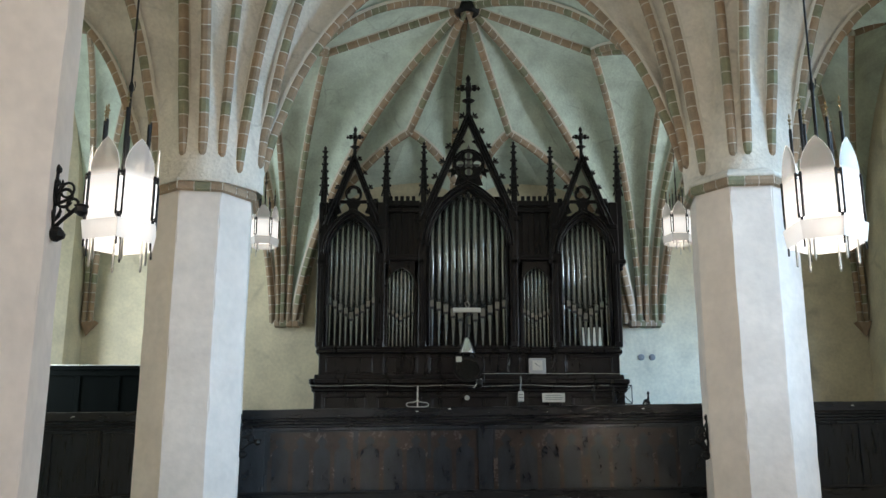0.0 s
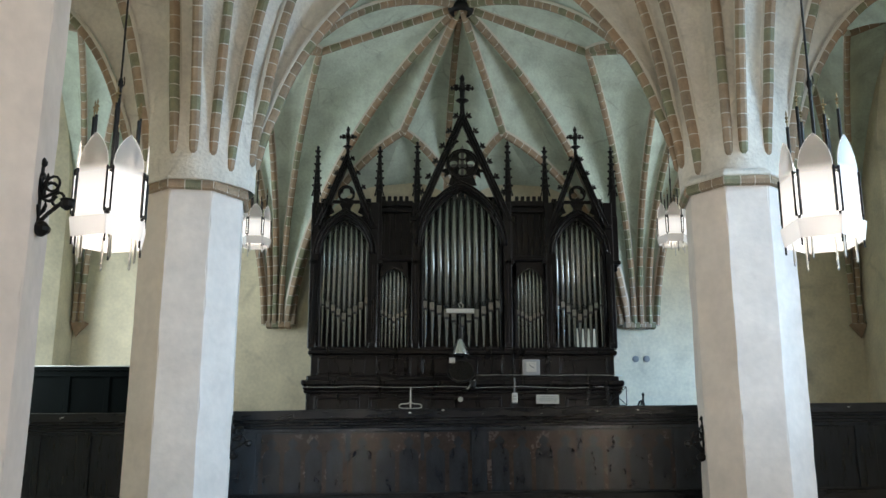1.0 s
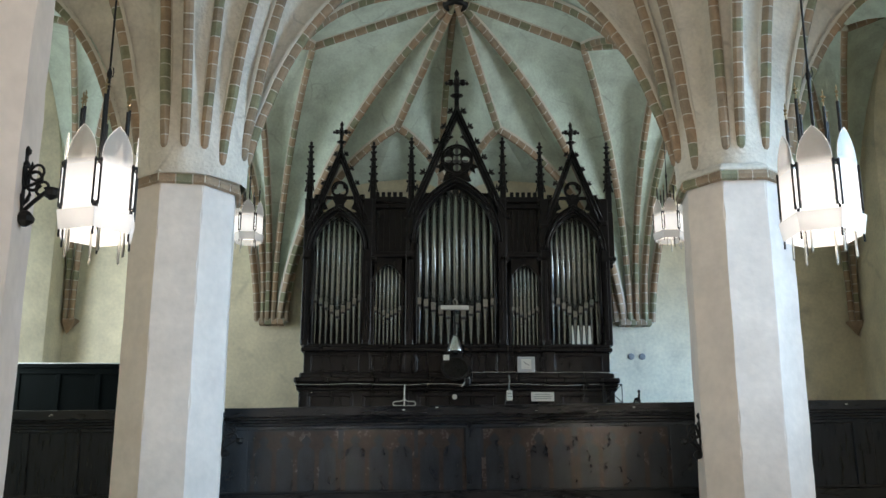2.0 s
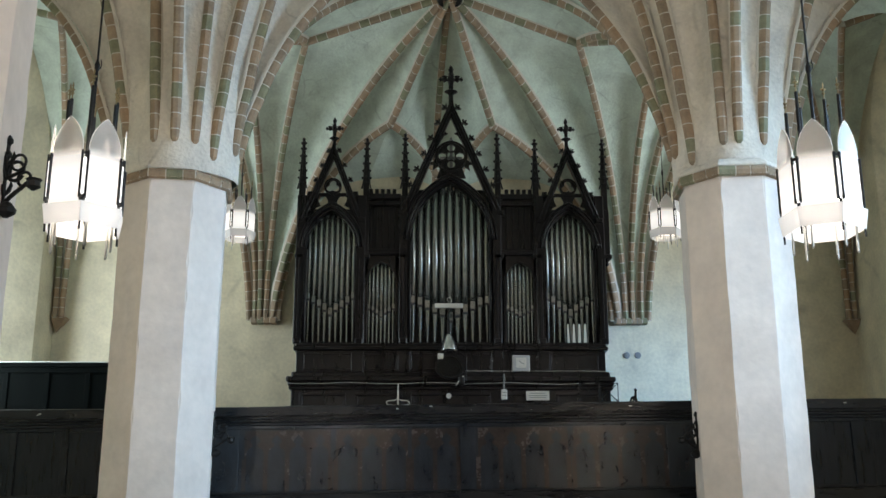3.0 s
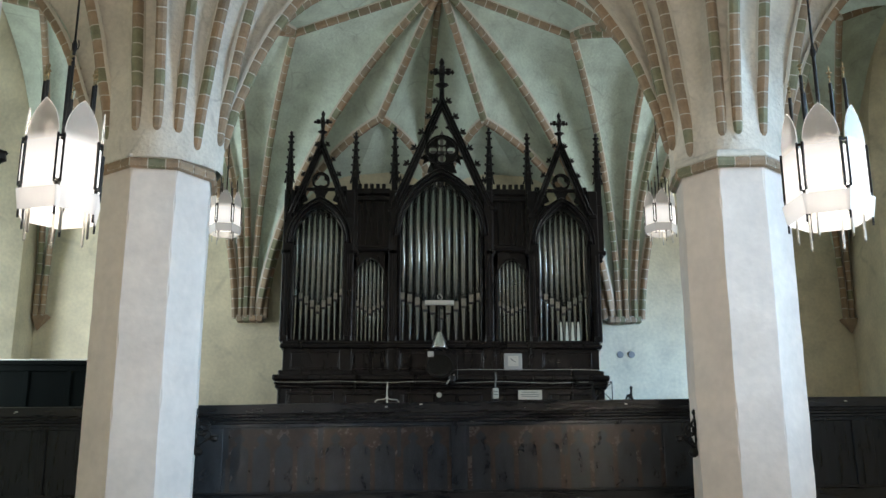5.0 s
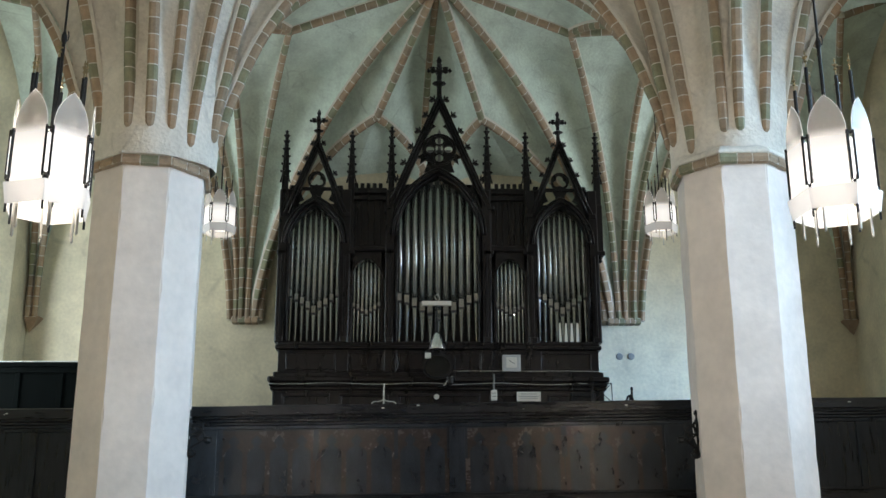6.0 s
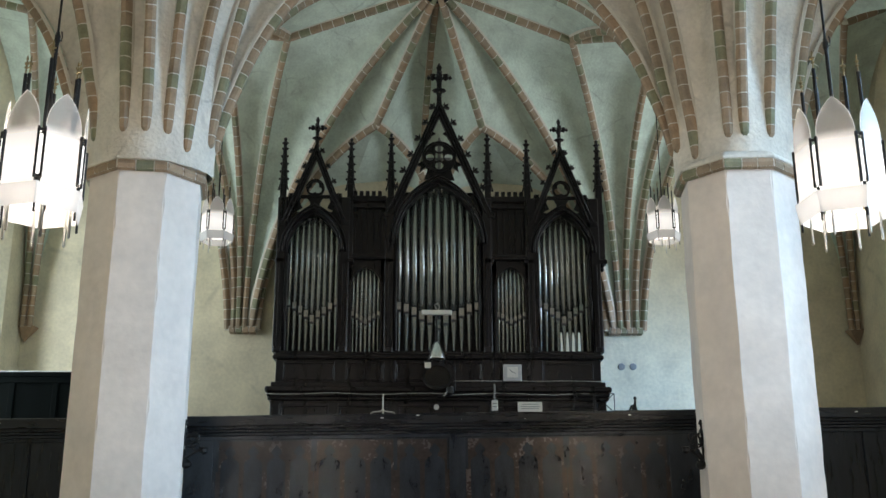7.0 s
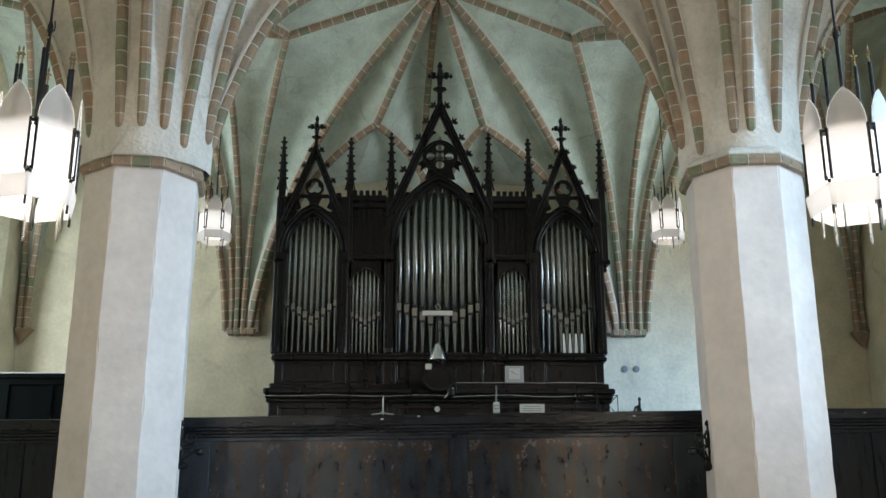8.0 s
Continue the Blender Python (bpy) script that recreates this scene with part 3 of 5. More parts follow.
# the ring in the crown
bm = bmesh.new()
add_lathe(bm, ((0.10, 0.10), (0.17, 0.06), (0.19, -0.02), (0.17, -0.07), (0.13, -0.09), (0.10, -0.03), (0.02, -0.02)), (CROWN[0], CROWN[1], CROWN[2] - 0.09), 20)
setting("vault_boss", bm, IRON, "dark round boss ring at the crown of the vault", "boss", smooth=True)


# ---- wall corbels
def wall_corbel(cx, width):
    bm = bmesh.new()
    add_prism(bm, ((cx - width / 2, 5.06), (cx + width / 2, 5.06), (cx + width / 2 + 0.01, 5.14), (cx - width / 2 - 0.01, 5.14)), WEST - 0.19, WEST)
    base = setting("corbel", bm, MORTAR, "brick wall corbel carrying a bundle of vault ribs", "corbel")
    n = max(4, round(width / 0.09))
    for i in range(n):
        x0 = cx - width / 2 + width * i / n
        part("brick", box(x0 + 0.006, x0 + width / n - 0.006, WEST - 0.20, WEST - 0.05, 5.045, 5.13, 0.004), BRICK, base)


wall_corbel(-2.91, 0.40)
wall_corbel(2.89, 0.50)
for cx, sgn in ((NORTH + 0.13, 1), (SOUTH - 0.11, -1)):
    bm = bmesh.new()
    tip = bm.verts.new((cx - sgn * 0.06, WEST - 0.06, 4.90))
    ring = [bm.verts.new((cx + dx, WEST - dy, 5.13)) for dx, dy in ((-0.11, 0.02), (-0.11, 0.22), (0.13, 0.22), (0.13, 0.02))]
    bm.faces.new(ring)
    for i in range(4):
        bm.faces.new((ring[i], ring[(i + 1) % 4], tip))
    setting("corner_corbel", bm, BRICK, "pointed brick corbel in the corner of the aisle", "corbel")


# ---------------------------------------------------------------- the gallery
PAR_YAW = radians(-0.8)
PAR_MID = (-0.07, -2.48)
PAR_TOP = 3.172
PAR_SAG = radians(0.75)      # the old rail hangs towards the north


def par(x, d=0.0):
    """A place on the parapet's line; d: metres behind its front."""
    return PAR_MID[1] + (x - PAR_MID[0]) * math.tan(PAR_YAW) + d


setting("gallery_floor", box(NORTH, SOUTH, -2.36, WEST, 2.05, 2.2), BALCONY, "dark wooden organ gallery floor", "floor")


def parapet_run(name, x0, x1, label, panels, stiles, wood=PANELWOOD):
    """A stretch of the gallery's parapet, in its own frame along x, its front at y = 0."""
    root = thing(name, label, "parapet")
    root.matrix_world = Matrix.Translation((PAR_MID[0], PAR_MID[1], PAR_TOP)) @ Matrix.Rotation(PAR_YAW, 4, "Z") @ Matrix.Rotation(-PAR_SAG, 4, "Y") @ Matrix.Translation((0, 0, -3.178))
    part("backing_board", box(x0, x1, 0.012, 0.05, 1.9, 3.06), wood, root)
    bm = bmesh.new()
    prof = ((-0.065, 3.075), (-0.065, 3.172), (-0.05, 3.18), (0.13, 3.18), (0.14, 3.17), (0.14, 3.06), (-0.04, 3.06), (-0.04, 3.07))
    n = 24
    rings = []
    for i in range(n + 1):
        x = x0 + (x1 - x0) * i / n
        w = 0.006 * noise.noise(Vector((x * 1.1, 3.1, 0)))
        rings.append([bm.verts.new((x, y, z + w + 0.004 * noise.noise(Vector((x * 3, y * 9, z))))) for y, z in prof])
    for a, b in zip(rings, rings[1:]):
        for k in range(len(prof)):
            bm.faces.new((a[k], a[(k + 1) % len(prof)], b[(k + 1) % len(prof)], b[k]))
    bm.faces.new(rings[0][::-1])
    bm.faces.new(rings[-1])
    part("top_rail", bm, BALCONY, root, "thick worn dark top rail")
    chips = random.Random(int(x0 * 10))
    for k in range(int((x1 - x0) * 1.1)):
        cx, cz, cw = chips.uniform(x0 + 0.1, x1 - 0.1), chips.uniform(3.09, 3.155), chips.uniform(0.004, 0.016)
        part("paint_chip", box(cx - cw, cx + cw, -0.0675, -0.063, cz - cw * 0.35, cz + cw * 0.35, 0.001), WHITEPLASTIC, root, "small white chip")
    for k, (y, z0, z1) in enumerate(((-0.045, 3.035, 3.058), (-0.030, 3.005, 3.033), (-0.018, 2.972, 3.002))):
        part("moulding", box(x0, x1, y, 0.02, z0, z1, 0.006), BALCONY, root)
    part("rail", box(x0, x1, -0.008, 0.02, 2.93, 2.970, 0.003), wood, root)
    part("bottom_rail", box(x0, x1, -0.014, 0.02, 2.08, 2.215, 0.005), BALCONY, root)
    part("bottom_moulding", box(x0, x1, -0.024, 0.02, 2.215, 2.245, 0.006), BALCONY, root)
    for s0, s1 in stiles:
        part("stile", box(s0, s1, -0.012, 0.02, 1.95, 2.93, 0.004), wood, root)
    for p0, p1, count in panels:
        w = (p1 - p0) / count
        for i in range(count):
            a, b = p0 + i * w, p0 + (i + 1) * w
            mid, half = (a + b) / 2, w / 2 - 0.024
            # a round-shouldered niche below a pointed trefoil eye
            side = [(half, 2.60), (half, 2.66), (half * 0.94, 2.69), (half * 0.74, 2.716), (half * 0.46, 2.732), (0.030, 2.745), (0.032, 2.765), (0.052, 2.785), (0.056, 2.805), (0.044, 2.828), (0.026, 2.842), (0.012, 2.862), (0.0, 2.872)]
            inner = [(mid - u, z) for u, z in side] + [(mid + u, z) for u, z in side[-2::-1]]
            lift = [(w / 2, z) for u, z in side[:7]] + [(w / 2, 2.83), (w / 2, 2.915), (w * 0.4, 2.915), (w * 0.25, 2.915), (w * 0.12, 2.915), (0.0, 2.915)]
            outer = [(mid - u, z) for u, z in lift] + [(mid + u, z) for u, z in lift[-2::-1]]
            bm = bmesh.new()
            add_strip(bm, inner, outer, 0.006, 0.014)
            part("painted_arch", bm, PAINT, root)
        for i in range(count + 1):
            x = p0 + i * w
            part("painted_shaft", box(x - 0.024, x + 0.024, 0.005, 0.014, 1.95, 2.60), PAINT, root)
    return root


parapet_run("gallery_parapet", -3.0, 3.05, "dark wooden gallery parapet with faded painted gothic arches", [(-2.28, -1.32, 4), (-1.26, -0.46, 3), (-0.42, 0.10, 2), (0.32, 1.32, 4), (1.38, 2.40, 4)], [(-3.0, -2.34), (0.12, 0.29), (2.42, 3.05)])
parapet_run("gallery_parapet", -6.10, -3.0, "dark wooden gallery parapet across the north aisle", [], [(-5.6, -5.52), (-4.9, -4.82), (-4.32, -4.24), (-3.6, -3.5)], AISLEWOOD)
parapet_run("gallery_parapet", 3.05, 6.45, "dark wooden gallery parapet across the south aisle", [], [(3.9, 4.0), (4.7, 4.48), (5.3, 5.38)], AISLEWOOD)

# the panelled screen on the north gallery
screen = thing("panelled_screen", "black-stained panelled wooden screen on the gallery", "screen")
part("board", box(NORTH + 0.02, -3.95, 0.2, 0.24, 2.2, 4.03), BLACKWOOD, screen)
part("top_rail", box(NORTH + 0.02, -3.93, 0.165, 0.27, 4.03, 4.09, 0.008), BLACKWOOD, screen)
part("frieze", box(NORTH + 0.02, -3.95, 0.18, 0.2, 3.95, 4.03, 0.004), BLACKWOOD, screen)
for x in (-6.1, -5.54, -4.98, -4.42):
    part("stile", box(x - 0.035, x + 0.035, 0.182, 0.2, 2.2, 3.95, 0.004), BLACKWOOD, screen)


# pale strip added as the highlight on the screen's top edge
part("edge_highlight", box(NORTH + 0.02, -3.93, 0.16, 0.20, 4.092, 4.106, 0.003), WHITEPLASTIC, screen, "pale strip as the highlight along the top edge")

# ---------------------------------------------------------------- the organ
organ = thing("pipe_organ", "dark carved gothic pipe organ with grey metal pipes", "organ", at=(0, 0, 2.2))
FY = 0.12   # the front of the case


def op(name, bm, mat=DARKWOOD, label="", smooth=False, parent=None):
    ob = part(name, bm, mat, parent or organ, label, smooth)
    if parent is None:
        ob.matrix_parent_inverse = Matrix.Translation((0, 0, -2.2))
    return ob


op("plinth", box(-2.17, 2.17, 0.02, 1.5, 2.2, 3.72, 0.01))
for x0, x1 in ((-2.05, -1.42), (-1.30, -0.66), (-0.54, 0.54), (0.66, 1.30), (1.42, 2.05)):
    bm = bmesh.new()
    for a, b, c, d in ((x0, x1, 3.62, 3.66), (x0, x1, 2.4, 2.44), (x0, x0 + 0.04, 2.44, 3.62), (x1 - 0.04, x1, 2.44, 3.62)):
        add_box(bm, a, b, -0.005, 0.03, c, d, 0.006)
    op("panel_moulding", bm)
op("lower_cornice", box(-2.20, 2.20, -0.02, 1.5, 3.70, 3.745, 0.01))
op("lower_cornice", box(-2.235, 2.235, -0.07, 1.5, 3.80, 3.875, 0.016))
op("lower_cornice", box(-2.21, 2.21, -0.045, 1.5, 3.745, 3.80, 0.012))
op("upper_plinth", box(-2.12, 2.12, 0.05, 1.5, 3.875, 4.245, 0.006))
op("step_moulding", box(-2.17, 2.17, 0.0, 1.5, 3.875, 3.945, 0.014))
for x0, x1 in ((-2.02, -1.36), (-1.20, -0.72), (-0.56, 0.56), (0.72, 1.20), (1.36, 2.02)):
    bm = bmesh.new()
    for a, b, c, d in ((x0, x1, 4.185, 4.205), (x0, x1, 3.975, 3.995), (x0, x0 + 0.02, 3.995, 4.185), (x1 - 0.02, x1, 3.995, 4.185)):
        add_box(bm, a, b, 0.035, 0.06, c, d, 0.004)
    op("panel_moulding", bm)
op("upper_cornice", box(-2.16, 2.16, 0.0, 1.5, 4.245, 4.30, 0.012))
op("upper_cornice", box(-2.135, 2.135, 0.03, 1.5, 4.30, 4.345, 0.01))
for x in (-1.28, -0.64, 0.64, 1.28):
    op("cornice_block", box(x - 0.08, x + 0.08, 0.03, 0.06, 3.95, 4.30, 0.006))

# the case: back, sides and the posts between the towers
op("case_back", box(-2.1, 1.70, 0.95, 1.5, 4.34, 6.5))
op("case_back", box(1.70, 2.1, 0.95, 1.5, 4.98, 6.5))
# dark boards added to keep the case behind the pipes in shade
op("backing", box(-2.06, 1.655, FY + 0.30, FY + 0.34, 4.34, 6.25))
op("backing", box(1.655, 2.06, FY + 0.30, FY + 0.34, 4.70, 6.25))
op("backing", box(1.965, 2.06, FY + 0.30, FY + 0.34, 4.34, 4.70))
op("backing", box(-0.60, 0.60, FY + 0.305, FY + 0.335, 6.25, 6.70))
POSTS = (-2.12, -1.27, -0.66, 0.65, 1.27, 2.12)
for x in POSTS:
    op("post", box(x - 0.065, x + 0.065, FY - 0.05, FY + 0.16, 4.345, 6.50, 0.012))
    bm = bmesh.new()
    add_tube(bm, ((x, FY - 0.062, 4.40), (x, FY - 0.062, 5.55)), 0.016, 6)
    add_box(bm, x - 0.05, x + 0.05, FY - 0.085, FY - 0.04, 4.345, 4.42, 0.008)
    op("colonnette", bm)
# more boards, added to shade the gaps behind the arch heads
for x0, x1 in ((-2.06, -1.33), (1.33, 2.06)):
    op("shade_board", box(x0, x1, FY + 0.36, FY + 0.40, 6.2, 6.40))
for x in (-2.12, 2.12):
    op("side_panel", box(x - 0.03, x + 0.03, FY + 0.16, 1.5, 4.345, 6.45))


def bay(x0, x1, base, spring, apex, roof, crown, slope, depth=0.10):
    """One field of the front with its pointed opening."""
    inner = pointed(x0, x1, spring, apex, 12)
    bm = bmesh.new()
    mid = (x0 + x1) / 2
    top = [(x, max(z + 0.03, min(roof, crown - slope * abs(x - mid)))) for x, z in inner]
    add_strip(bm, inner, top, FY, FY + depth)
    op("spandrel", bm)
    for k, (grow, front, thick) in enumerate(((0.0, 0.045, 0.028), (0.03, 0.07, 0.03), (0.062, 0.05, 0.025))):
        lo = pointed(x0 - grow, x1 + grow, spring, apex + grow * 1.35, 12)
        hi = pointed(x0 - grow - thick, x1 + grow + thick, spring, apex + (grow + thick) * 1.35, 12)
        bm = bmesh.new()
        add_strip(bm, lo, hi, FY - front, FY + 0.02)
        op("arch_moulding", bm)
    for grow, front, thick in ((0.012, 0.05, 0.016), (0.046, 0.075, 0.018), (0.088, 0.05, 0.015)):
        bm = bmesh.new()
        add_tube(bm, [(x, FY - front, z) for x, z in pointed(x0 - grow, x1 + grow, spring, apex + grow * 1.35, 12)], thick, 6)
        op("roll_moulding", bm, DARKWOOD, "", True)
    for a in (x0, x1):
        bm = bmesh.new()
        add_tube(bm, ((a, FY - 0.045, base), (a, FY - 0.045, spring)), 0.014, 6)
        op("roll_moulding", bm, DARKWOOD, "", True)
        op("jamb", box(a - 0.02, a + 0.02, FY - 0.02, FY + depth, base, spring, 0.006))
    op("sill", box(x0 - 0.02, x1 + 0.02, FY - 0.03, FY + 0.25, base - 0.05, base, 0.006))


bay(-2.045, -1.335, 4.37, 5.72, 6.27, 6.30, 7.05, 2.37)
bay(1.335, 2.035, 4.37, 5.72, 6.27, 6.30, 7.05, 2.37)
bay(-0.575, 0.56, 4.37, 5.84, 6.70, 6.55, 7.60, 2.19)
for sx in (-1, 1):
    x0, x1 = sorted((sx * 1.185, sx * 0.765))
    inner = pointed(x0 + 0.015, x1 - 0.015, 5.26, 5.53, 10)
    bm = bmesh.new()
    add_strip(bm, inner, [(x, 5.62) for x, z in inner], FY + 0.02, FY + 0.09)
    op("spandrel", bm)
    bm = bmesh.new()
    add_strip(bm, inner, pointed(x0 - 0.01, x1 + 0.01, 5.26, 5.56, 10), FY - 0.005, FY + 0.03)
    op("arch_moulding", bm)
    op("jamb", box(x0 - 0.02, x0 + 0.018, FY, FY + 0.1, 4.37, 5.27, 0.005))
    op("jamb", box(x1 - 0.018, x1 + 0.02, FY, FY + 0.1, 4.37, 5.27, 0.005))
    op("cross_moulding", box(x0 - 0.04, x1 + 0.04, FY - 0.04, FY + 0.1, 5.62, 5.66, 0.01))
    op("cross_moulding", box(x0 - 0.04, x1 + 0.04, FY - 0.02, FY + 0.1, 5.66, 5.71, 0.01))
    # boarded field above, with a battlement
    op("upper_board", box(x0 - 0.05, x1 + 0.05, FY + 0.05, FY + 0.12, 5.70, 6.47))
    for k in range(5):
        x = x0 + (x1 - x0) * (k + 0.5) / 5
        op("board_rib", box(x - 0.012, x + 0.012, FY + 0.02, FY + 0.06, 5.72, 6.40, 0.004))
    op("frieze", box(x0 - 0.05, x1 + 0.05, FY - 0.01, FY + 0.12, 6.360, 6.420, 0.008))
    op("battlement_rail", box(x0 - 0.05, x1 + 0.05, FY + 0.0, FY + 0.12, 6.460, 6.540, 0.006))
    for k in range(5):
        x = x0 + (x1 - x0) * (k + 0.5) / 5
        op("merlon", box(x - 0.026, x + 0.026, FY + 0.02, FY + 0.10, 6.540, 6.615, 0.004))
for x0, x1 in ((-2.08, -1.95), (-1.42, -1.30), (1.30, 1.42), (1.95, 2.08)):
    op("battlement_rail", box(x0, x1, FY + 0.02, FY + 0.12, 6.440, 6.510, 0.006))
    op("merlon", box(x0 + 0.02, x1 - 0.03, FY + 0.03, FY + 0.10, 6.510, 6.580, 0.004))


def add_crocket(bm, x, z, sx, size):
    """A curled leaf on a gable's edge."""
    y0, y1 = FY - 0.02, FY + 0.05
    s = size
    add_prism(bm, ((x - sx * 0.1 * s, z - 0.25 * s), (x + sx * 0.50 * s, z + 0.05 * s), (x + sx * 0.50 * s, z + 0.30 * s), (x - sx * 0.1 * s, z + 0.25 * s)), y0 + 0.012, y1 - 0.012)
    for tip in ((1.45, 0.05), (1.25, 0.85), (0.45, 1.15)):      # three curled lobes
        a, b = tip[0] - 0.45, tip[1] - 0.17
        n = math.hypot(a, b)
        u, v = -b / n * 0.19 * s, a / n * 0.19 * s
        cx, cz = x + sx * 0.45 * s, z + 0.17 * s
        ex, ez = x + sx * tip[0] * s, z + tip[1] * s
        mx, mz = (cx + ex) / 2, (cz + ez) / 2
        add_prism(bm, ((cx, cz), (mx + sx * u, mz + v), (ex, ez), (mx - sx * u, mz - v)), y0, y1)


def add_finial(bm, x, z0, z1, size):
    """The cross flower on a gable or pinnacle: stem, collar, four leaves, bud."""
    yc = FY + 0.02
    h = z1 - z0
    s = size
    add_lathe(bm, ((0.22 * s, z0), (0.20 * s, z0 + 0.30 * h), (0.34 * s, z0 + 0.345 * h), (0.60 * s, z0 + 0.375 * h), (0.34 * s, z0 + 0.405 * h), (0.2 * s, z0 + 0.44 * h), (0.22 * s, z0 + 0.58 * h), (0.34 * s, z0 + 0.66 * h), (0.22 * s, z0 + 0.74 * h), (0.13 * s, z0 + 0.80 * h), (0.24 * s, z0 + 0.90 * h), (0.15 * s, z0 + 0.95 * h), (0.03 * s, z1)), (x, yc, 0), 8)
    zc = z0 + 0.66 * h
    for dx, dy in ((1, 0), (-1, 0), (0, 1), (0, -1)):
        c = Vector((x + dx * 0.54 * s, yc + dy * 0.54 * s, zc))
        add_lathe(bm, ((0.05 * s, -0.24 * s), (0.22 * s, -0.10 * s), (0.28 * s, 0.06 * s), (0.20 * s, 0.20 * s), (0.26 * s, 0.30 * s), (0.02 * s, 0.40 * s)), c, 6)
        add_lathe(bm, ((0.04 * s, -0.2 * s), (0.18 * s, 0.0), (0.03 * s, 0.24 * s)), c + Vector((dx * 0.36 * s, dy * 0.36 * s, 0.02 * s)), 5)
        add_box(bm, *sorted((x - dx * 0.02, x + dx * 0.6 * s + (0.02 if not dx else 0))), *sorted((yc - dy * 0.02, yc + dy * 0.6 * s + (0.02 if not dy else 0))), zc - 0.1 * s, zc + 0.06 * s)


def gable(cx, half, z_foot, z_apex, z_top, thick, croc, leaves):
    for sx in (-1, 1):
        bm = bmesh.new()
        slope = (z_apex - z_foot) / half
        dz = thick * math.sqrt(1 + slope * slope)
        add_prism(bm, ((cx + sx * half, z_foot), (cx, z_apex), (cx, z_apex - dz), (cx + sx * (half - dz / slope), z_foot)), FY - 0.03, FY + 0.07)
        op("gable_bar", bm)
        bm = bmesh.new()
        add_prism(bm, ((cx + sx * (half + 0.012), z_foot), (cx, z_apex + 0.012 * slope), (cx, z_apex - 0.022 * slope), (cx + sx * (half - 0.022), z_foot)), FY - 0.055, FY - 0.03)
        op("gable_bead", bm)
        for inset in (0.005, thick * 0.75):
            bm = bmesh.new()
            dx = inset * math.sqrt(1 + 1 / slope ** 2)
            add_tube(bm, ((cx + sx * (half - dx), FY - 0.058, z_foot), (cx, FY - 0.058, z_apex - dx * slope)), 0.0085, 6)
            op("gable_roll", bm, DARKWOOD, "", True)
        bm = bmesh.new()
        add_box(bm, cx + sx * half - 0.05, cx + sx * half + 0.05, FY - 0.06, FY + 0.08, z_foot - 0.06, z_foot + 0.01, 0.01)
        op("gable_foot", bm)
        for k in range(leaves):
            f = (k + 0.6) / leaves
            bm = bmesh.new()
            add_crocket(bm, cx + sx * half * (1 - f), z_foot + (z_apex - z_foot) * f, sx, croc)
            op("crocket", bm)
    bm = bmesh.new()
    add_finial(bm, cx, z_apex - 0.08, z_top, (z_top - z_apex) * 0.28)
    op("finial", bm)


gable(0.01, 0.71, 6.27, 7.95, 8.56, 0.092, 0.072, 7)
gable(-1.69, 0.43, 6.15, 7.27, 7.715, 0.075, 0.054, 5)
gable(1.69, 0.43, 6.15, 7.27, 7.715, 0.075, 0.054, 5)


def add_ring(bm, cx, cz, r0, r1, y0, y1, a0=0.0, a1=360.0, n=20):
    ps = [radians(a0 + (a1 - a0) * i / n) for i in range(n + 1)]
    add_strip(bm, [(cx + r0 * math.cos(a), cz + r0 * math.sin(a)) for a in ps], [(cx + r1 * math.cos(a), cz + r1 * math.sin(a)) for a in ps], y0, y1)


# tracery of the middle gable: a wheel with four foils
bm = bmesh.new()
lobes = [radians(6 * i) for i in range(61)]
inner = []
for a in lobes:
    near = abs((math.degrees(a) + 45) % 90 - 45)        # from the nearest foil's axis
    reach = 0.128 * math.cos(radians(near)) + math.sqrt(max(0.0, 0.068 ** 2 - (0.128 * math.sin(radians(near))) ** 2)) if near < 31 else 0.075
    inner.append((0.01 + reach * math.cos(a), 7.105 + reach * math.sin(a)))
add_strip(bm, inner, [(0.01 + 0.238 * math.cos(a), 7.105 + 0.238 * math.sin(a)) for a in lobes], FY - 0.02, FY + 0.045)
op("tracery_wheel", bm)
bm = bmesh.new()
add_ring(bm, 0.01, 7.105, 0.20, 0.225, FY - 0.04, FY - 0.01)
op("tracery_bead", bm)
for k in range(4):
    a = radians(90 * k)
    bm = bmesh.new()
    add_ring(bm, 0.01 + 0.128 * math.cos(a), 7.105 + 0.128 * math.sin(a), 0.058, 0.076, FY - 0.03, FY + 0.0, n=14)
    op("tracery_foil", bm)
bm = bmesh.new()
add_prism(bm, ((-0.20, 6.78), (0.22, 6.78), (0.17, 6.93), (0.13, 6.93), (0.01, 6.89), (-0.11, 6.93), (-0.15, 6.93)), FY, FY + 0.035)
op("tracery_web", bm)
for sx in (-1, 1):
    bm = bmesh.new()
    add_prism(bm, ((0.01 + sx * 0.10, 7.44), (0.01 + sx * 0.05, 7.47), (0.01 + sx * 0.10, 7.50), (0.01 + sx * 0.16, 7.56), (0.01 + sx * 0.22, 7.38), (0.01 + sx * 0.13, 7.38)), FY, FY + 0.04)
    op("tracery_cusp", bm)
    bm = bmesh.new()
    add_prism(bm, ((0.01 + sx * 0.19, 6.96), (0.01 + sx * 0.27, 6.90), (0.01 + sx * 0.255, 6.98), (0.01 + sx * 0.32, 7.00), (0.01 + sx * 0.225, 7.06)), FY, FY + 0.04)
    op("tracery_cusp", bm)
bm = bmesh.new()
add_prism(bm, ((-0.03, 7.325), (0.05, 7.325), (0.035, 7.36), (0.01, 7.42), (-0.015, 7.36)), FY, FY + 0.04)
add_box(bm, -0.155, 0.175, FY + 0.05, FY + 0.07, 7.085, 7.125)
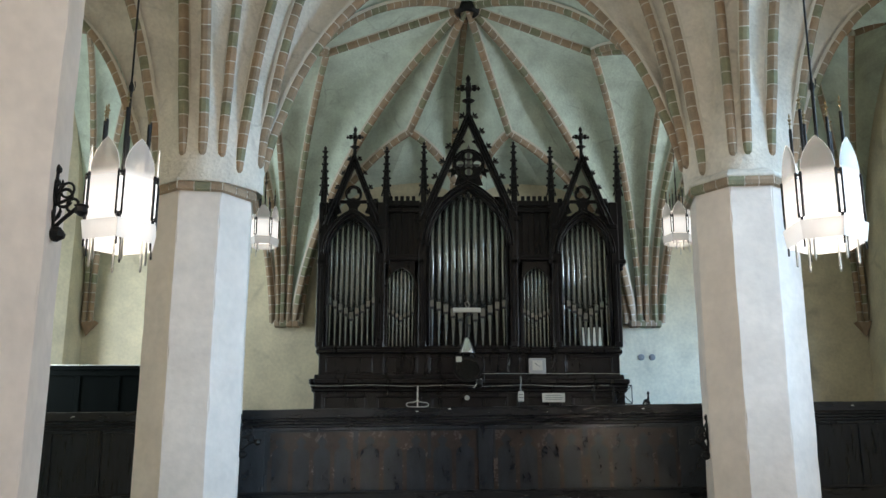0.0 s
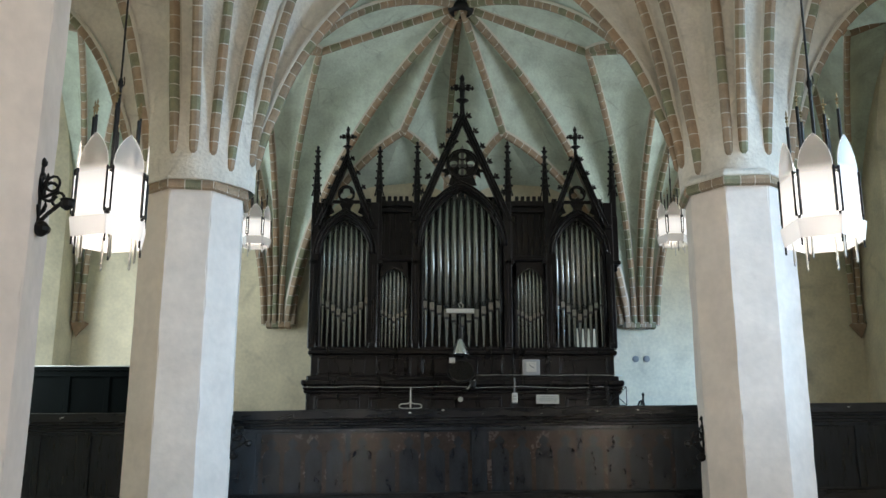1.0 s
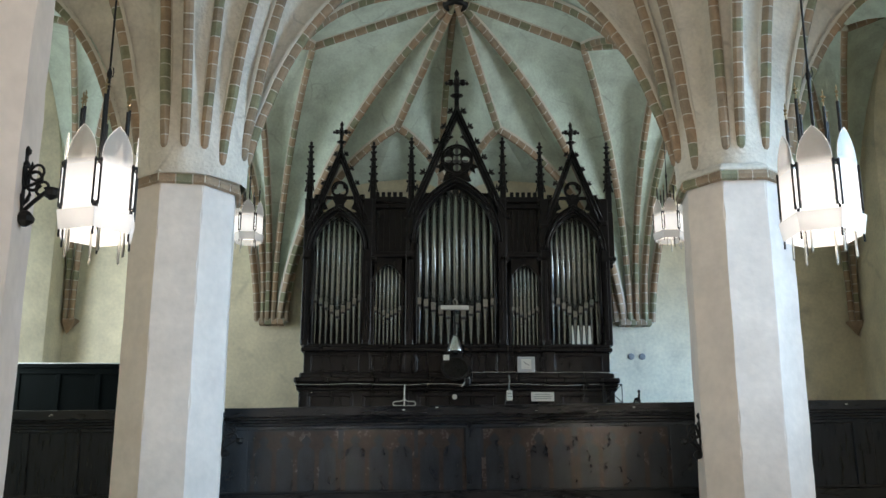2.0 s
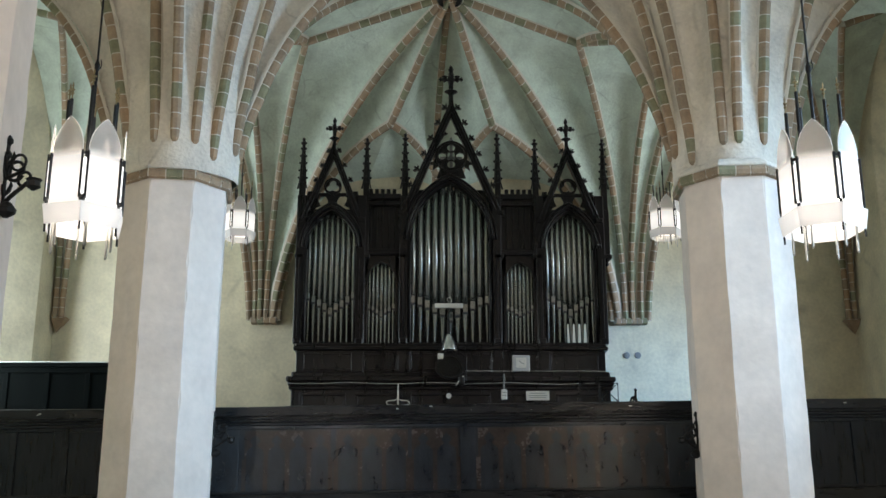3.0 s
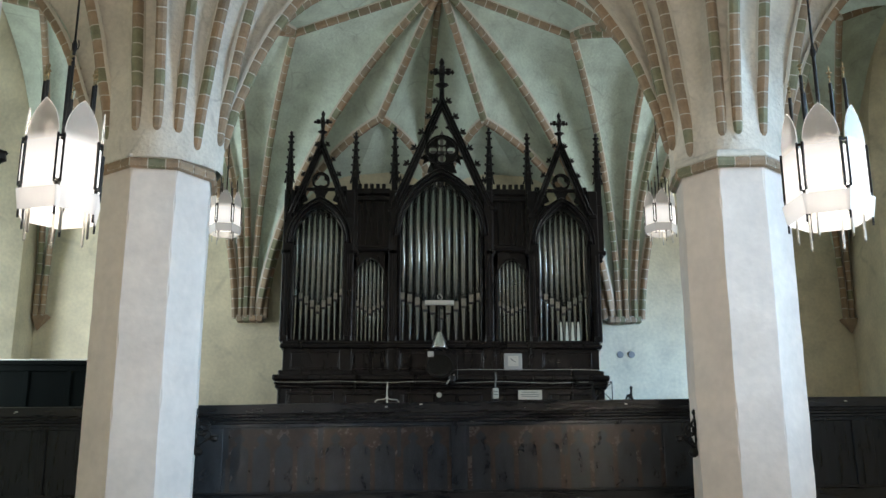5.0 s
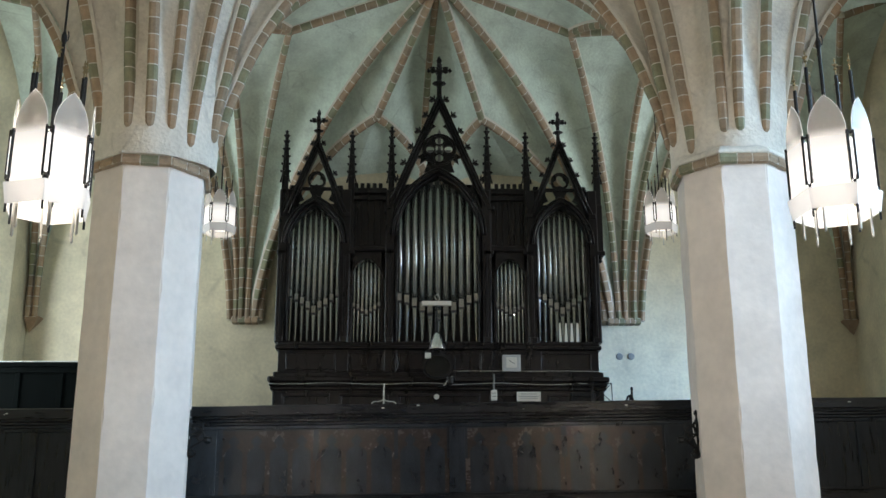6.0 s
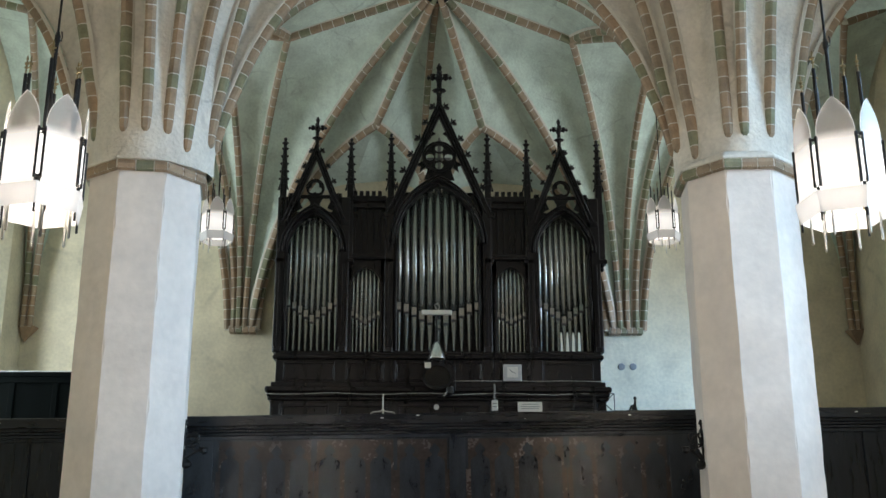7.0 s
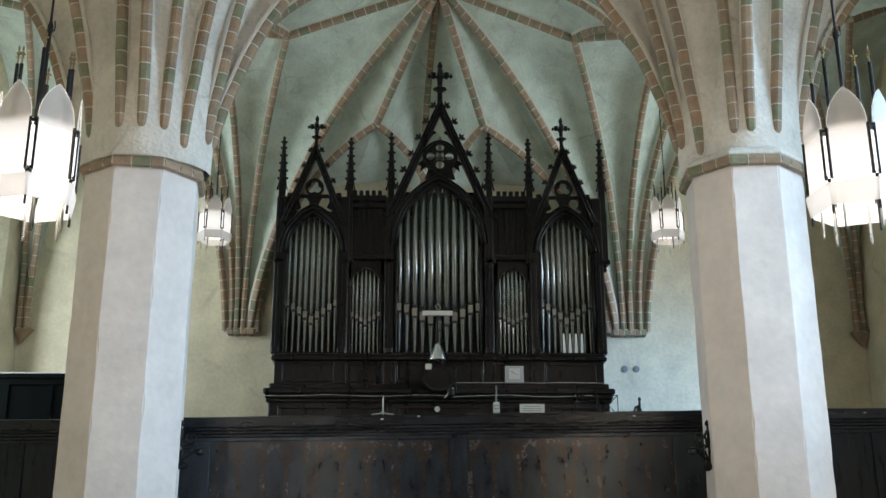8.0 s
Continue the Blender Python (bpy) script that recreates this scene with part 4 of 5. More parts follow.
add_box(bm, -0.012, 0.032, FY + 0.05, FY + 0.07, 6.90, 7.31)
op("tracery_cross", bm, GREY)
for sx in (-1, 1):
    cx = sx * 1.69
    bm = bmesh.new()
    hole = []
    for a in lobes:
        near = radians(abs((math.degrees(a) - 90 + 60) % 120 - 60))      # three foils, one on top
        reach = 0.046 * math.cos(near) + math.sqrt(max(0.0, 0.050 ** 2 - (0.046 * math.sin(near)) ** 2))
        hole.append((cx + reach * math.cos(a), 6.64 + reach * math.sin(a)))
    add_strip(bm, hole, [(cx + 0.125 * math.cos(a), 6.64 + 0.125 * math.sin(a)) for a in lobes], FY - 0.01, FY + 0.035)
    add_ring(bm, cx, 6.64, 0.105, 0.125, FY - 0.03, FY - 0.008, -10, 190, 16)
    op("tracery_foil", bm)
    bm = bmesh.new()
    add_box(bm, cx - 0.20, cx + 0.20, FY - 0.005, FY + 0.04, 6.50, 6.545, 0.006)
    op("tracery_bar", bm)
    bm = bmesh.new()
    add_prism(bm, ((cx - 0.075, 6.30), (cx + 0.075, 6.30), (cx + 0.065, 6.43), (cx + 0.11, 6.51), (cx - 0.11, 6.51), (cx - 0.065, 6.43)), FY + 0.005, FY + 0.035)
    op("tracery_web", bm)
    for s2 in (-1, 1):
        bm = bmesh.new()
        add_prism(bm, ((cx + s2 * 0.20, 6.52), (cx + s2 * 0.33, 6.52), (cx + s2 * 0.37, 6.22), (cx + s2 * 0.27, 6.22), (cx + s2 * 0.235, 6.33), (cx + s2 * 0.17, 6.36), (cx + s2 * 0.205, 6.44)), FY + 0.006, FY + 0.034)
        op("tracery_web", bm)
        bm = bmesh.new()
        add_ring(bm, cx + s2 * 0.235, 6.42, 0.05, 0.085, FY - 0.005, FY + 0.04, 0 if s2 > 0 else 60, 120 if s2 > 0 else 180, 10)
        op("tracery_cusp", bm)


def pinnacle(x, z0, z1):
    """A slender crocketed spire on a post, with a pendant foot."""
    bm = bmesh.new()
    h = z1 - z0
    w = 0.050
    add_box(bm, x - w, x + w, FY - 0.03, FY + 0.07, 5.62, 6.30, 0.008)
    add_box(bm, x - w - 0.018, x + w + 0.018, FY - 0.05, FY + 0.09, 5.57, 5.63, 0.01)
    add_lathe(bm, ((0.01, 5.47), (0.035, 5.50), (0.025, 5.53), (0.055, 5.57)), (x, FY + 0.02, 0), 8)
    add_box(bm, x - w + 0.008, x + w - 0.008, FY - 0.02, FY + 0.06, 6.30, z0, 0.006)
    op("pinnacle_shaft", bm)
    bm = bmesh.new()
    for sx in (-1, 1):
        add_prism(bm, ((x + sx * 0.052, z0 - 0.02), (x + sx * 0.075, z0 - 0.10), (x + sx * 0.05, z0 - 0.09), (x + sx * 0.03, z0 + 0.10)), FY - 0.01, FY + 0.05)
    add_lathe(bm, ((0.058, z0 - 0.02), (0.052, z0 + 0.02), (0.022, z1 - 0.12), (0.035, z1 - 0.10), (0.05, z1 - 0.085), (0.022, z1 - 0.07), (0.018, z1 - 0.04), (0.026, z1 - 0.025), (0.003, z1)), (x, FY + 0.02, 0), 8)
    for k in range(5):
        z = z0 + 0.06 + (h - 0.20) * k / 4.3
        r = 0.055 - 0.030 * k / 4.3
        for dx, dy in ((1, 0), (-1, 0), (0, -1)):
            c = Vector((x + dx * (r + 0.004), FY + 0.02 + dy * (r + 0.004), z))
            add_lathe(bm, ((0.004, -0.02), (0.017, 0.0), (0.015, 0.012), (0.003, 0.02)), c, 5)
    op("pinnacle", bm)


for x, z1 in ((-2.13, 7.40), (-1.21, 7.40), (-0.655, 7.475), (0.68, 7.48), (1.225, 7.40), (2.21, 7.40)):
    pinnacle(x, 6.72, z1)


def pipe(x, r, mouth, top, y):
    """A front pipe: cone foot, mouth with its upper lip, body."""
    bm = bmesh.new()
    seg = 14
    add_lathe(bm, ((0.012, 4.37), (0.016, 4.38), (r * 0.98, mouth), (r, mouth + 0.002)), (x, y, 0), seg)
    foot = op("pipe", bm, TIN, smooth=False)
    for p in foot.data.polygons:
        p.use_smooth = len(p.vertices) == 4
    bm = bmesh.new()
    add_lathe(bm, ((r * 0.93, mouth + 0.018), (r, mouth + 0.020), (r, top - 0.01), (r * 0.9, top)), (x, y, 0), seg)
    body = part("pipe_body", bm, TIN, foot)
    for p in body.data.polygons:
        p.use_smooth = len(p.vertices) == 4
    body.matrix_parent_inverse = Matrix()
    bm = bmesh.new()
    add_prism(bm, ((x - r * 0.72, mouth + 0.02), (x + r * 0.72, mouth + 0.02), (x + r * 0.72, mouth + 0.02 + r * 2.4), (x - r * 0.72, mouth + 0.02 + r * 2.4)), y - r * 1.02, y - r * 0.5)
    part("upper_lip", bm, TIN, foot)
    # dark block in place of the shade inside the open mouth
    bm = bmesh.new()
    add_prism(bm, ((x - r * 0.8, mouth - 0.012), (x + r * 0.8, mouth - 0.012), (x + r * 0.8, mouth + 0.022), (x - r * 0.8, mouth + 0.022)), y - r * 0.96, y + r * 0.3)
    part("mouth_shade", bm, INK, foot)
    return foot


prnd = random.Random(5)
for cx in (-1.69, 1.685):
    for i in range(9):
        k = abs(i - 4)
        x = cx + (i - 4) * 0.0795
        pipe(x, 0.0385 - 0.0010 * k, 4.76 + 0.066 * k - 0.002 * k * k + prnd.uniform(-0.008, 0.008), 6.40 - 0.05 * k, FY + 0.13)
for i in range(11):
    k = abs(i - 5)
    x = -0.008 + (i - 5) * 0.104 * (1.04 - 0.006 * k)
    pipe(x, 0.0500 - 0.0016 * k, 4.69 + 0.066 * k - 0.003 * k * k + prnd.uniform(-0.008, 0.008), 6.85 - 0.08 * k, FY + 0.15)
for cx in (-0.975, 0.975):
    for i in range(7):
        k = abs(i - 3)
        pipe(cx + (i - 3) * 0.057, 0.0268 - 0.0010 * k, 4.74 + 0.036 * k + prnd.uniform(-0.006, 0.006), 5.60 - 0.04 * k, FY + 0.10)


# ---------------------------------------------------------------- chandeliers
def chandelier(name, cx, cy, turn, zc, s, top, label, watts=45, glass=LIT, dim=SKIRT):
    """A hexagonal lantern of pointed opal panes, its base ring at height zc, on a rod from the vault."""
    root = thing(name, label, "chandelier", "church chandeliers")
    root.matrix_world = Matrix.Translation((cx, cy, zc)) @ Matrix.Rotation(radians(turn), 4, "Z") @ Matrix.Scale(s, 4)
    ap = 0.272                       # from the axis to a pane
    for k in range(6):
        m = Matrix.Rotation(radians(60 * k), 4, "Z")

        def turned(bm):
            bmesh.ops.transform(bm, matrix=m, verts=bm.verts)
            return bm
        arch = pointed(-0.131, 0.131, 0.58, 0.86, 8)
        bm = bmesh.new()
        add_prism(bm, [(-0.128, 0.13), (0.128, 0.13)] + arch[::-1], -ap - 0.004, -ap + 0.004)
        pane = part("pane", turned(bm), glass, root, "pointed opal glass pane, lit below and clear at its tip")
        bm = bmesh.new()
        a, b = 0.155, 0.168
        v = [bm.verts.new(p) for p in ((-a, -0.268, 0.0), (a, -0.268, 0.0), (b, -0.291, 0.155), (-b, -0.291, 0.155), (-a, -0.262, 0.0), (a, -0.262, 0.0), (b, -0.285, 0.155), (-b, -0.285, 0.155))]
        for q in ((0, 1, 2, 3), (4, 7, 6, 5), (0, 4, 5, 1), (2, 6, 7, 3), (0, 3, 7, 4), (1, 5, 6, 2)):
            bm.faces.new([v[i] for i in q])
        skirt = part("skirt_pane", turned(bm), dim, root, "flared opal skirt pane")
        pane.visible_shadow = skirt.visible_shadow = False
        bm = bmesh.new()
        add_tube(bm, [(x, -ap, z) for x, z in arch], 0.0035, 5)
        part("pane_edge", turned(bm), SKIRT, pane, "polished glass edge").visible_shadow = False
        # two thin bars and a glass tube on each corner
        m = Matrix.Rotation(radians(60 * k + 30), 4, "Z")
        for dx in (-0.022, 0.022):
            part("corner_bar", turned(box(dx - 0.0085 / s, dx + 0.0085 / s, -0.320, -0.300, 0.185, 0.565, 0.002)), IRON, root)
        bm = bmesh.new()
        add_lathe(bm, ((0.004, 0.21), (0.014, 0.22), (0.014, 0.50), (0.004, 0.51)), (0, -0.306, 0), 8)
        part("glass_tube", turned(bm), TUBE, root, "bright glass tube").visible_shadow = False
        bm = bmesh.new()
        add_box(bm, -0.032, 0.032, -0.318, -0.296, 0.535, 0.552, 0.002)
        part("upper_clasp", turned(bm), IRON, root)
        bm = bmesh.new()
        add_lathe(bm, ((0.006, 0.115), (0.014, 0.155), (0.014, 0.185), (0.006, 0.19)), (0, -0.306, 0), 6)
        part("lower_clasp", turned(bm), IRON, root)
        bm = bmesh.new()
        add_tube(bm, ((0.0, -0.300, -0.06), (0.0, -0.300, 0.14)), 0.009, 6)
        part("drop_rod", turned(bm), IRON, root)
        bm = bmesh.new()
        add_tube(bm, ((0.045, -0.235, -0.15), (0.045, -0.235, 0.12)), 0.011, 6)
        add_lathe(bm, ((0.011, -0.15), (0.012, -0.16), (0.002, -0.175)), (0.045, -0.235, 0), 6)
        part("drop_rod", turned(bm), STEEL, root, "nickel drop rod with a brass tip")
        hh = 1.04 + 0.10 * (k % 2)
        bm = bmesh.new()
        add_tube(bm, ((0.0, -0.205, 0.45), (0.0, -0.205, hh)), 0.0135, 8)
        rod = part("upright_rod", turned(bm), IRON, root, "black upright rod with a gilt tip")
        bm = bmesh.new()
        add_lathe(bm, ((0.006, hh), (0.006, hh + 0.04), (0.016, hh + 0.05), (0.005, hh + 0.065), (0.018, hh + 0.085), (0.004, hh + 0.10), (0.009, hh + 0.12), (0.001, hh + 0.15)), (0, -0.205, 0), 6)
        add_box(bm, -0.024, 0.024, -0.209, -0.201, hh + 0.08, hh + 0.09)
        part("gilt_tip", turned(bm), BRASS, rod)
    hub = bmesh.new()
    add_lathe(hub, ((0.02, 0.26), (0.09, 0.28), (0.10, 0.29), (0.09, 0.30), (0.02, 0.34)), (0, 0, 0), 12)
    part("hub_plate", hub, IRON, root)
    bm = bmesh.new()
    add_tube(bm, ((0, 0, 0.30), (0, 0, 1.45)), 0.014, 8)
    add_tube(bm, ((0.0, 0, 1.40), (0.03, 0, 1.39), (0.035, 0, 1.43), (0.028, 0, 1.47)), 0.005, 5)
    add_lathe(bm, ((0.014, 1.36), (0.022, 1.38), (0.022, 1.42), (0.010, 1.45)), (0, 0, 0), 8)
    add_tube(bm, ((0, 0, 1.44), (0, 0, (top - zc) / s)), 0.009, 8)
    part("hanging_rod", bm, IRON, root, "black iron hanging rod")
    bulb = new("chandelier_bulb", bpy.data.lights.new("chandelier_bulb", "POINT"))
    bulb.data.energy, bulb.data.color, bulb.data.shadow_soft_size = watts, (0.98, 0.835, 0.68), 0.19 * s
    bulb.data.cycles.use_multiple_importance_sampling = False
    bulb.location = (cx + 0.04, cy, zc + 0.46 * s)
    return root


chandelier("chandelier", -2.985, -6.58, 44, 3.97, 1.0, 9.3, "hanging church chandelier with lit pointed opal panes and black rods")
chandelier("chandelier", 2.80, -6.60, -23, 3.97, 1.0, 9.3, "hanging church chandelier with lit pointed opal panes and black rods")
chandelier("chandelier", -2.86, -0.62, 6, 5.63, 0.66, 9.0, "smaller hanging chandelier with lit opal panes beside the organ", 9, FAINT, SKIRT_DIM)
chandelier("chandelier", 2.87, -0.75, 58, 5.63, 0.66, 9.0, "smaller hanging chandelier with lit opal panes beside the organ", 9, FAINT, SKIRT_DIM)

# pairs out of view; the far one moved outward and brightened for parapet sheen
for cx in (-2.95, 2.85):
    chandelier("chandelier", cx * 1.18, -18.1, 25, 3.95, 1.0, 9.4, "hanging church chandelier with lit pointed opal panes and black rods", 90)
    chandelier("chandelier", cx, -12.35, 10, 3.95, 1.0, 9.4, "hanging church chandelier with lit pointed opal panes and black rods", 66)


# ---------------------------------------------------------------- iron wall brackets on the pillars
def sconce(x, y, z, turn, s=1.0):
    root = thing("wall_bracket", "black wrought iron candle bracket fixed to a pillar", "bracket", "iron brackets")
    root.matrix_world = Matrix.Translation((x, y, z)) @ Matrix.Rotation(radians(turn), 4, "Z") @ Matrix.Scale(s, 4)
    bm = bmesh.new()
    add_box(bm, -0.014, 0.014, -0.012, 0.0, -0.18, 0.24, 0.004)
    for dz in (0.16, 0.24):
        add_lathe(bm, ((0.004, -0.03), (0.022, -0.01), (0.022, 0.01), (0.004, 0.035)), (0, -0.008, dz), 6)
    for sx in (-1, 1):
        add_tube(bm, ((0, -0.008, 0.02), (sx * 0.03, -0.012, 0.06), (sx * 0.035, -0.012, 0.12), (sx * 0.03, -0.01, 0.17)), (0.010, 0.009, 0.008, 0.004), 5)
    part("back_plate", bm, IRON, root)
    bm = bmesh.new()
    loop = [(0.0, -0.07 - 0.055 * math.cos(radians(a)), 0.06 + 0.055 * math.sin(radians(a))) for a in range(0, 331, 30)]
    add_tube(bm, [(0, 0, 0.02)] + loop, 0.010, 6)
    loop2 = [(0.012, -0.12 - 0.04 * math.cos(radians(a)), 0.015 + 0.04 * math.sin(radians(a))) for a in range(0, 301, 30)]
    add_tube(bm, loop2, 0.009, 6)
    loop3 = [(-0.02, -0.10 - 0.045 * math.cos(radians(a)), 0.10 + 0.045 * math.sin(radians(a))) for a in range(0, 361, 30)]
    add_tube(bm, loop3, 0.008, 6)
    part("scroll", bm, IRON, root)
    for k, (sx, z) in enumerate(((-1, 0.10), (1, 0.13), (-1, -0.06), (1, -0.04))):
        bm = bmesh.new()
        add_tube(bm, ((0, -0.01, z - 0.04), (sx * 0.022, -0.02, z), (sx * 0.034, -0.024, z + 0.035), (sx * 0.020, -0.03, z + 0.055)), (0.006, 0.013, 0.010, 0.003), 6)
        part("leaf", bm, IRON, root)
    bm = bmesh.new()
    add_tube(bm, ((0, 0, -0.13), (0, -0.07, -0.07), (0, -0.15, -0.015), (0, -0.18, -0.01)), 0.012, 6)
    part("arm", bm, IRON, root)
    bm = bmesh.new()
    add_lathe(bm, ((0.01, -0.05), (0.04, -0.03), (0.035, 0.0), (0.045, 0.012), (0.02, 0.02)), (0, -0.19, -0.01), 8)
    part("candle_cup", bm, IRON, root)
    bm = bmesh.new()
    add_lathe(bm, ((0.015, -0.05), (0.05, -0.025), (0.055, 0.0), (0.03, 0.03), (0.012, 0.04)), (0, -0.035, -0.15), 8)
    part("lower_knob", bm, IRON, root)
    return root


sconce(-2.470, -9.39, 3.40, 74, 0.95)
sconce(-2.537, -3.30, 2.72, 98, 1.0)
sconce(2.450, -3.55, 2.69, -70, 1.0)

# ---------------------------------------------------------------- things in front of the organ
lamp = thing("hanging_lamp", "small lamp with a shiny bell shade under a pale crossbar", "lamp", at=(-0.03, -0.11, 4.84))


def sp(root, name, bm, mat, label="", smooth=False):
    ob = part(name, bm, mat, root, label, smooth)
    ob.matrix_parent_inverse = Matrix.Translation(-root.location)
    return ob


sp(lamp, "pole", add_tube(bmesh.new(), ((-0.03, -0.11, 4.50), (-0.03, -0.11, 4.86)), 0.011, 8), IRON)
sp(lamp, "arm", add_tube(bmesh.new(), ((-0.03, -0.11, 4.84), (-0.03, 0.235, 4.84)), 0.010, 6), IRON)
sp(lamp, "crossbar", box(-0.225, 0.165, -0.13, -0.09, 4.810, 4.870, 0.006), WHITEPLASTIC, "pale plastic light bar")
bm = bmesh.new()
add_lathe(bm, ((0.025, 4.44), (0.045, 4.40), (0.085, 4.30), (0.108, 4.22), (0.108, 4.205), (0.08, 4.21), (0.03, 4.38)), (-0.03, -0.17, 0), 20)
sp(lamp, "bell_shade", bm, BRIGHTSTEEL, "shiny bell shade", True)
bm = bmesh.new()
add_lathe(bm, ((0.01, 4.60), (0.022, 4.58), (0.024, 4.46), (0.012, 4.44)), (-0.03, -0.17, 0), 10)
add_tube(bm, ((-0.03, -0.11, 4.56), (-0.03, -0.17, 4.56)), 0.008, 6)
sp(lamp, "socket", bm, IRON)
bm = bmesh.new()
for a in range(0, 360, 60):
    c = radians(a)
    add_lathe(bm, ((0.004, -0.012), (0.012, 0), (0.004, 0.012)), (-0.03 + 0.10 * math.cos(c), -0.17 + 0.10 * math.sin(c), 4.215), 6)
sp(lamp, "rim_bead", bm, STEEL)
bm = bmesh.new()
add_tube(bm, ((-0.03, -0.11, 4.885), (-0.06, -0.11, 4.935), (-0.02, -0.11, 4.965), (0.01, -0.11, 4.915), (-0.01, -0.11, 4.875)), 0.006, 6)
sp(lamp, "wire_hook", bm, STEEL)

mirror = thing("round_mirror", "round dark organist's mirror in a black frame", "mirror", at=(-0.02, -0.12, 4.03))
bm = bmesh.new()
pts = [radians(18 * i) for i in range(21)]
add_strip(bm, [(-0.02 + 0.165 * math.cos(a), 3.99 + 0.14 * math.sin(a)) for a in pts], [(-0.02 + 0.195 * math.cos(a), 3.99 + 0.17 * math.sin(a)) for a in pts], -0.17, -0.12)
sp(mirror, "frame", bm, IRON)
bm = bmesh.new()
add_prism(bm, [(-0.02 + 0.167 * math.cos(a), 3.99 + 0.142 * math.sin(a)) for a in pts[:-1]], -0.15, -0.135)
sp(mirror, "glass", bm, make_mat("dark_mirror", (0.10, 0.11, 0.11), 0.12, metal=0.9, vary=0.1, bump=0.0), "dim mirror glass")
sp(mirror, "tag", box(-0.185, -0.105, -0.19, -0.172, 4.09, 4.165, 0.003), PAPER, "small white card")
sp(mirror, "bracket", add_tube(bmesh.new(), ((0.10, -0.14, 4.2), (0.20, -0.13, 4.12), (0.205, -0.12, 3.80)), 0.01, 6), IRON)
sp(mirror, "bracket", add_tube(bmesh.new(), ((-0.02, -0.14, 4.03), (-0.02, 0.06, 4.03)), 0.014, 6), IRON)

spot = thing("clip_spotlight", "small black clip-on spotlight with a white lead", "spotlight", at=(0.11, -0.10, 3.83))
bm = bmesh.new()
add_lathe(bm, ((0.02, -0.06), (0.045, -0.02), (0.05, 0.05), (0.042, 0.055)), (0.14, -0.16, 3.79), 12)
sp(spot, "head", bm, IRON)
bm = bmesh.new()
add_lathe(bm, ((0.04, -0.012), (0.055, 0.0), (0.04, 0.012)), (0.03, -0.16, 3.72), 12)
sp(spot, "base", bm, IRON)
bm = bmesh.new()
add_tube(bm, ((0.17, -0.17, 3.86), (0.12, -0.18, 3.82), (0.07, -0.18, 3.74), (0.02, -0.17, 3.715)), 0.008, 6)
sp(spot, "lead", bm, WHITEPLASTIC)
sp(spot, "stem", add_tube(bmesh.new(), ((0.13, -0.15, 3.80), (0.11, -0.10, 3.83), (0.11, -0.06, 3.84)), 0.012, 6), IRON)

CASEGREY = make_mat("pale_grey_case", (0.52, 0.53, 0.53), 0.5, vary=0.08, grain=40, patch=5, bump=0.03)
clock = thing("wall_clock", "square white clock with a pale square dial on the organ plinth", "clock", at=(0.955, 0.0, 3.945))
sp(clock, "case", box(0.835, 1.075, -0.035, 0.02, 3.948, 4.17, 0.008), CASEGREY)
sp(clock, "dial", box(0.885, 1.025, -0.042, -0.033, 3.995, 4.135, 0.002), PAPER, "cream square dial")
bm = bmesh.new()
add_prism(bm, ((0.953, 4.063), (0.959, 4.067), (0.925, 4.10), (0.92, 4.095)), -0.047, -0.043)
sp(clock, "hour_hand", bm, INK)
bm = bmesh.new()
add_prism(bm, ((0.953, 4.067), (0.957, 4.061), (0.995, 4.048), (0.996, 4.054)), -0.047, -0.043)
sp(clock, "minute_hand", bm, INK)
for k in range(12):
    a = radians(30 * k)
    x, z = 0.955 + 0.056 * math.cos(a), 4.065 + 0.056 * math.sin(a)
    sp(clock, "hour_mark", box(x - 0.002, x + 0.002, -0.045, -0.0415, z - 0.002, z + 0.002), GREY)

sign = thing("paper_sign", "small white paper notice propped on the organ", "sign", at=(1.16, -0.11, 3.52))
sp(sign, "sheet", box(1.005, 1.318, -0.135, -0.125, 3.54, 3.665, 0.001), PAPER)
for x0, x1, z in ((1.06, 1.265, 3.635), (1.04, 1.285, 3.605), (1.05, 1.275, 3.580)):
    sp(sign, "line_of_print", box(x0, x1, -0.138, -0.1355, z - 0.0035, z + 0.0035), GREY)
sp(sign, "prop", box(1.11, 1.21, -0.125, -0.02, 3.44, 3.56), IRON)

strip = thing("power_strip", "white socket strip hanging on its grey lead", "socket", at=(0.71, -0.12, 3.5))
sp(strip, "body", box(0.672, 0.752, -0.14, -0.09, 3.55, 3.69, 0.008), WHITEPLASTIC)
sp(strip, "slot", box(0.684, 0.740, -0.1425, -0.139, 3.60, 3.606), INK)
sp(strip, "slot", box(0.684, 0.740, -0.1425, -0.139, 3.64, 3.646), INK)
sp(strip, "lead", add_tube(bmesh.new(), ((0.712, -0.11, 3.69), (0.708, -0.10, 3.76), (0.718, -0.10, 3.83), (0.712, -0.10, 3.90)), 0.012, 6), GREY)


def cable(pts, r, label):
    root = tagged(mesh_ob("cable", add_tube(bmesh.new(), pts, r, 6), WHITEPLASTIC), label, "cable", "white cables")
    return root


crnd = random.Random(11)
cable([(-2.22 + 4.16 * i / 26, -0.088, 3.775 + crnd.uniform(-0.004, 0.004) - 0.010 * math.sin(i * 0.9)) for i in range(27)], 0.0034, "thin white cable pinned along the organ plinth")
cable([(0.19 + 2.02 * i / 14, -0.02, 3.953 + crnd.uniform(-0.004, 0.004)) for i in range(15)], 0.0034, "thin white cable lying on the organ plinth")
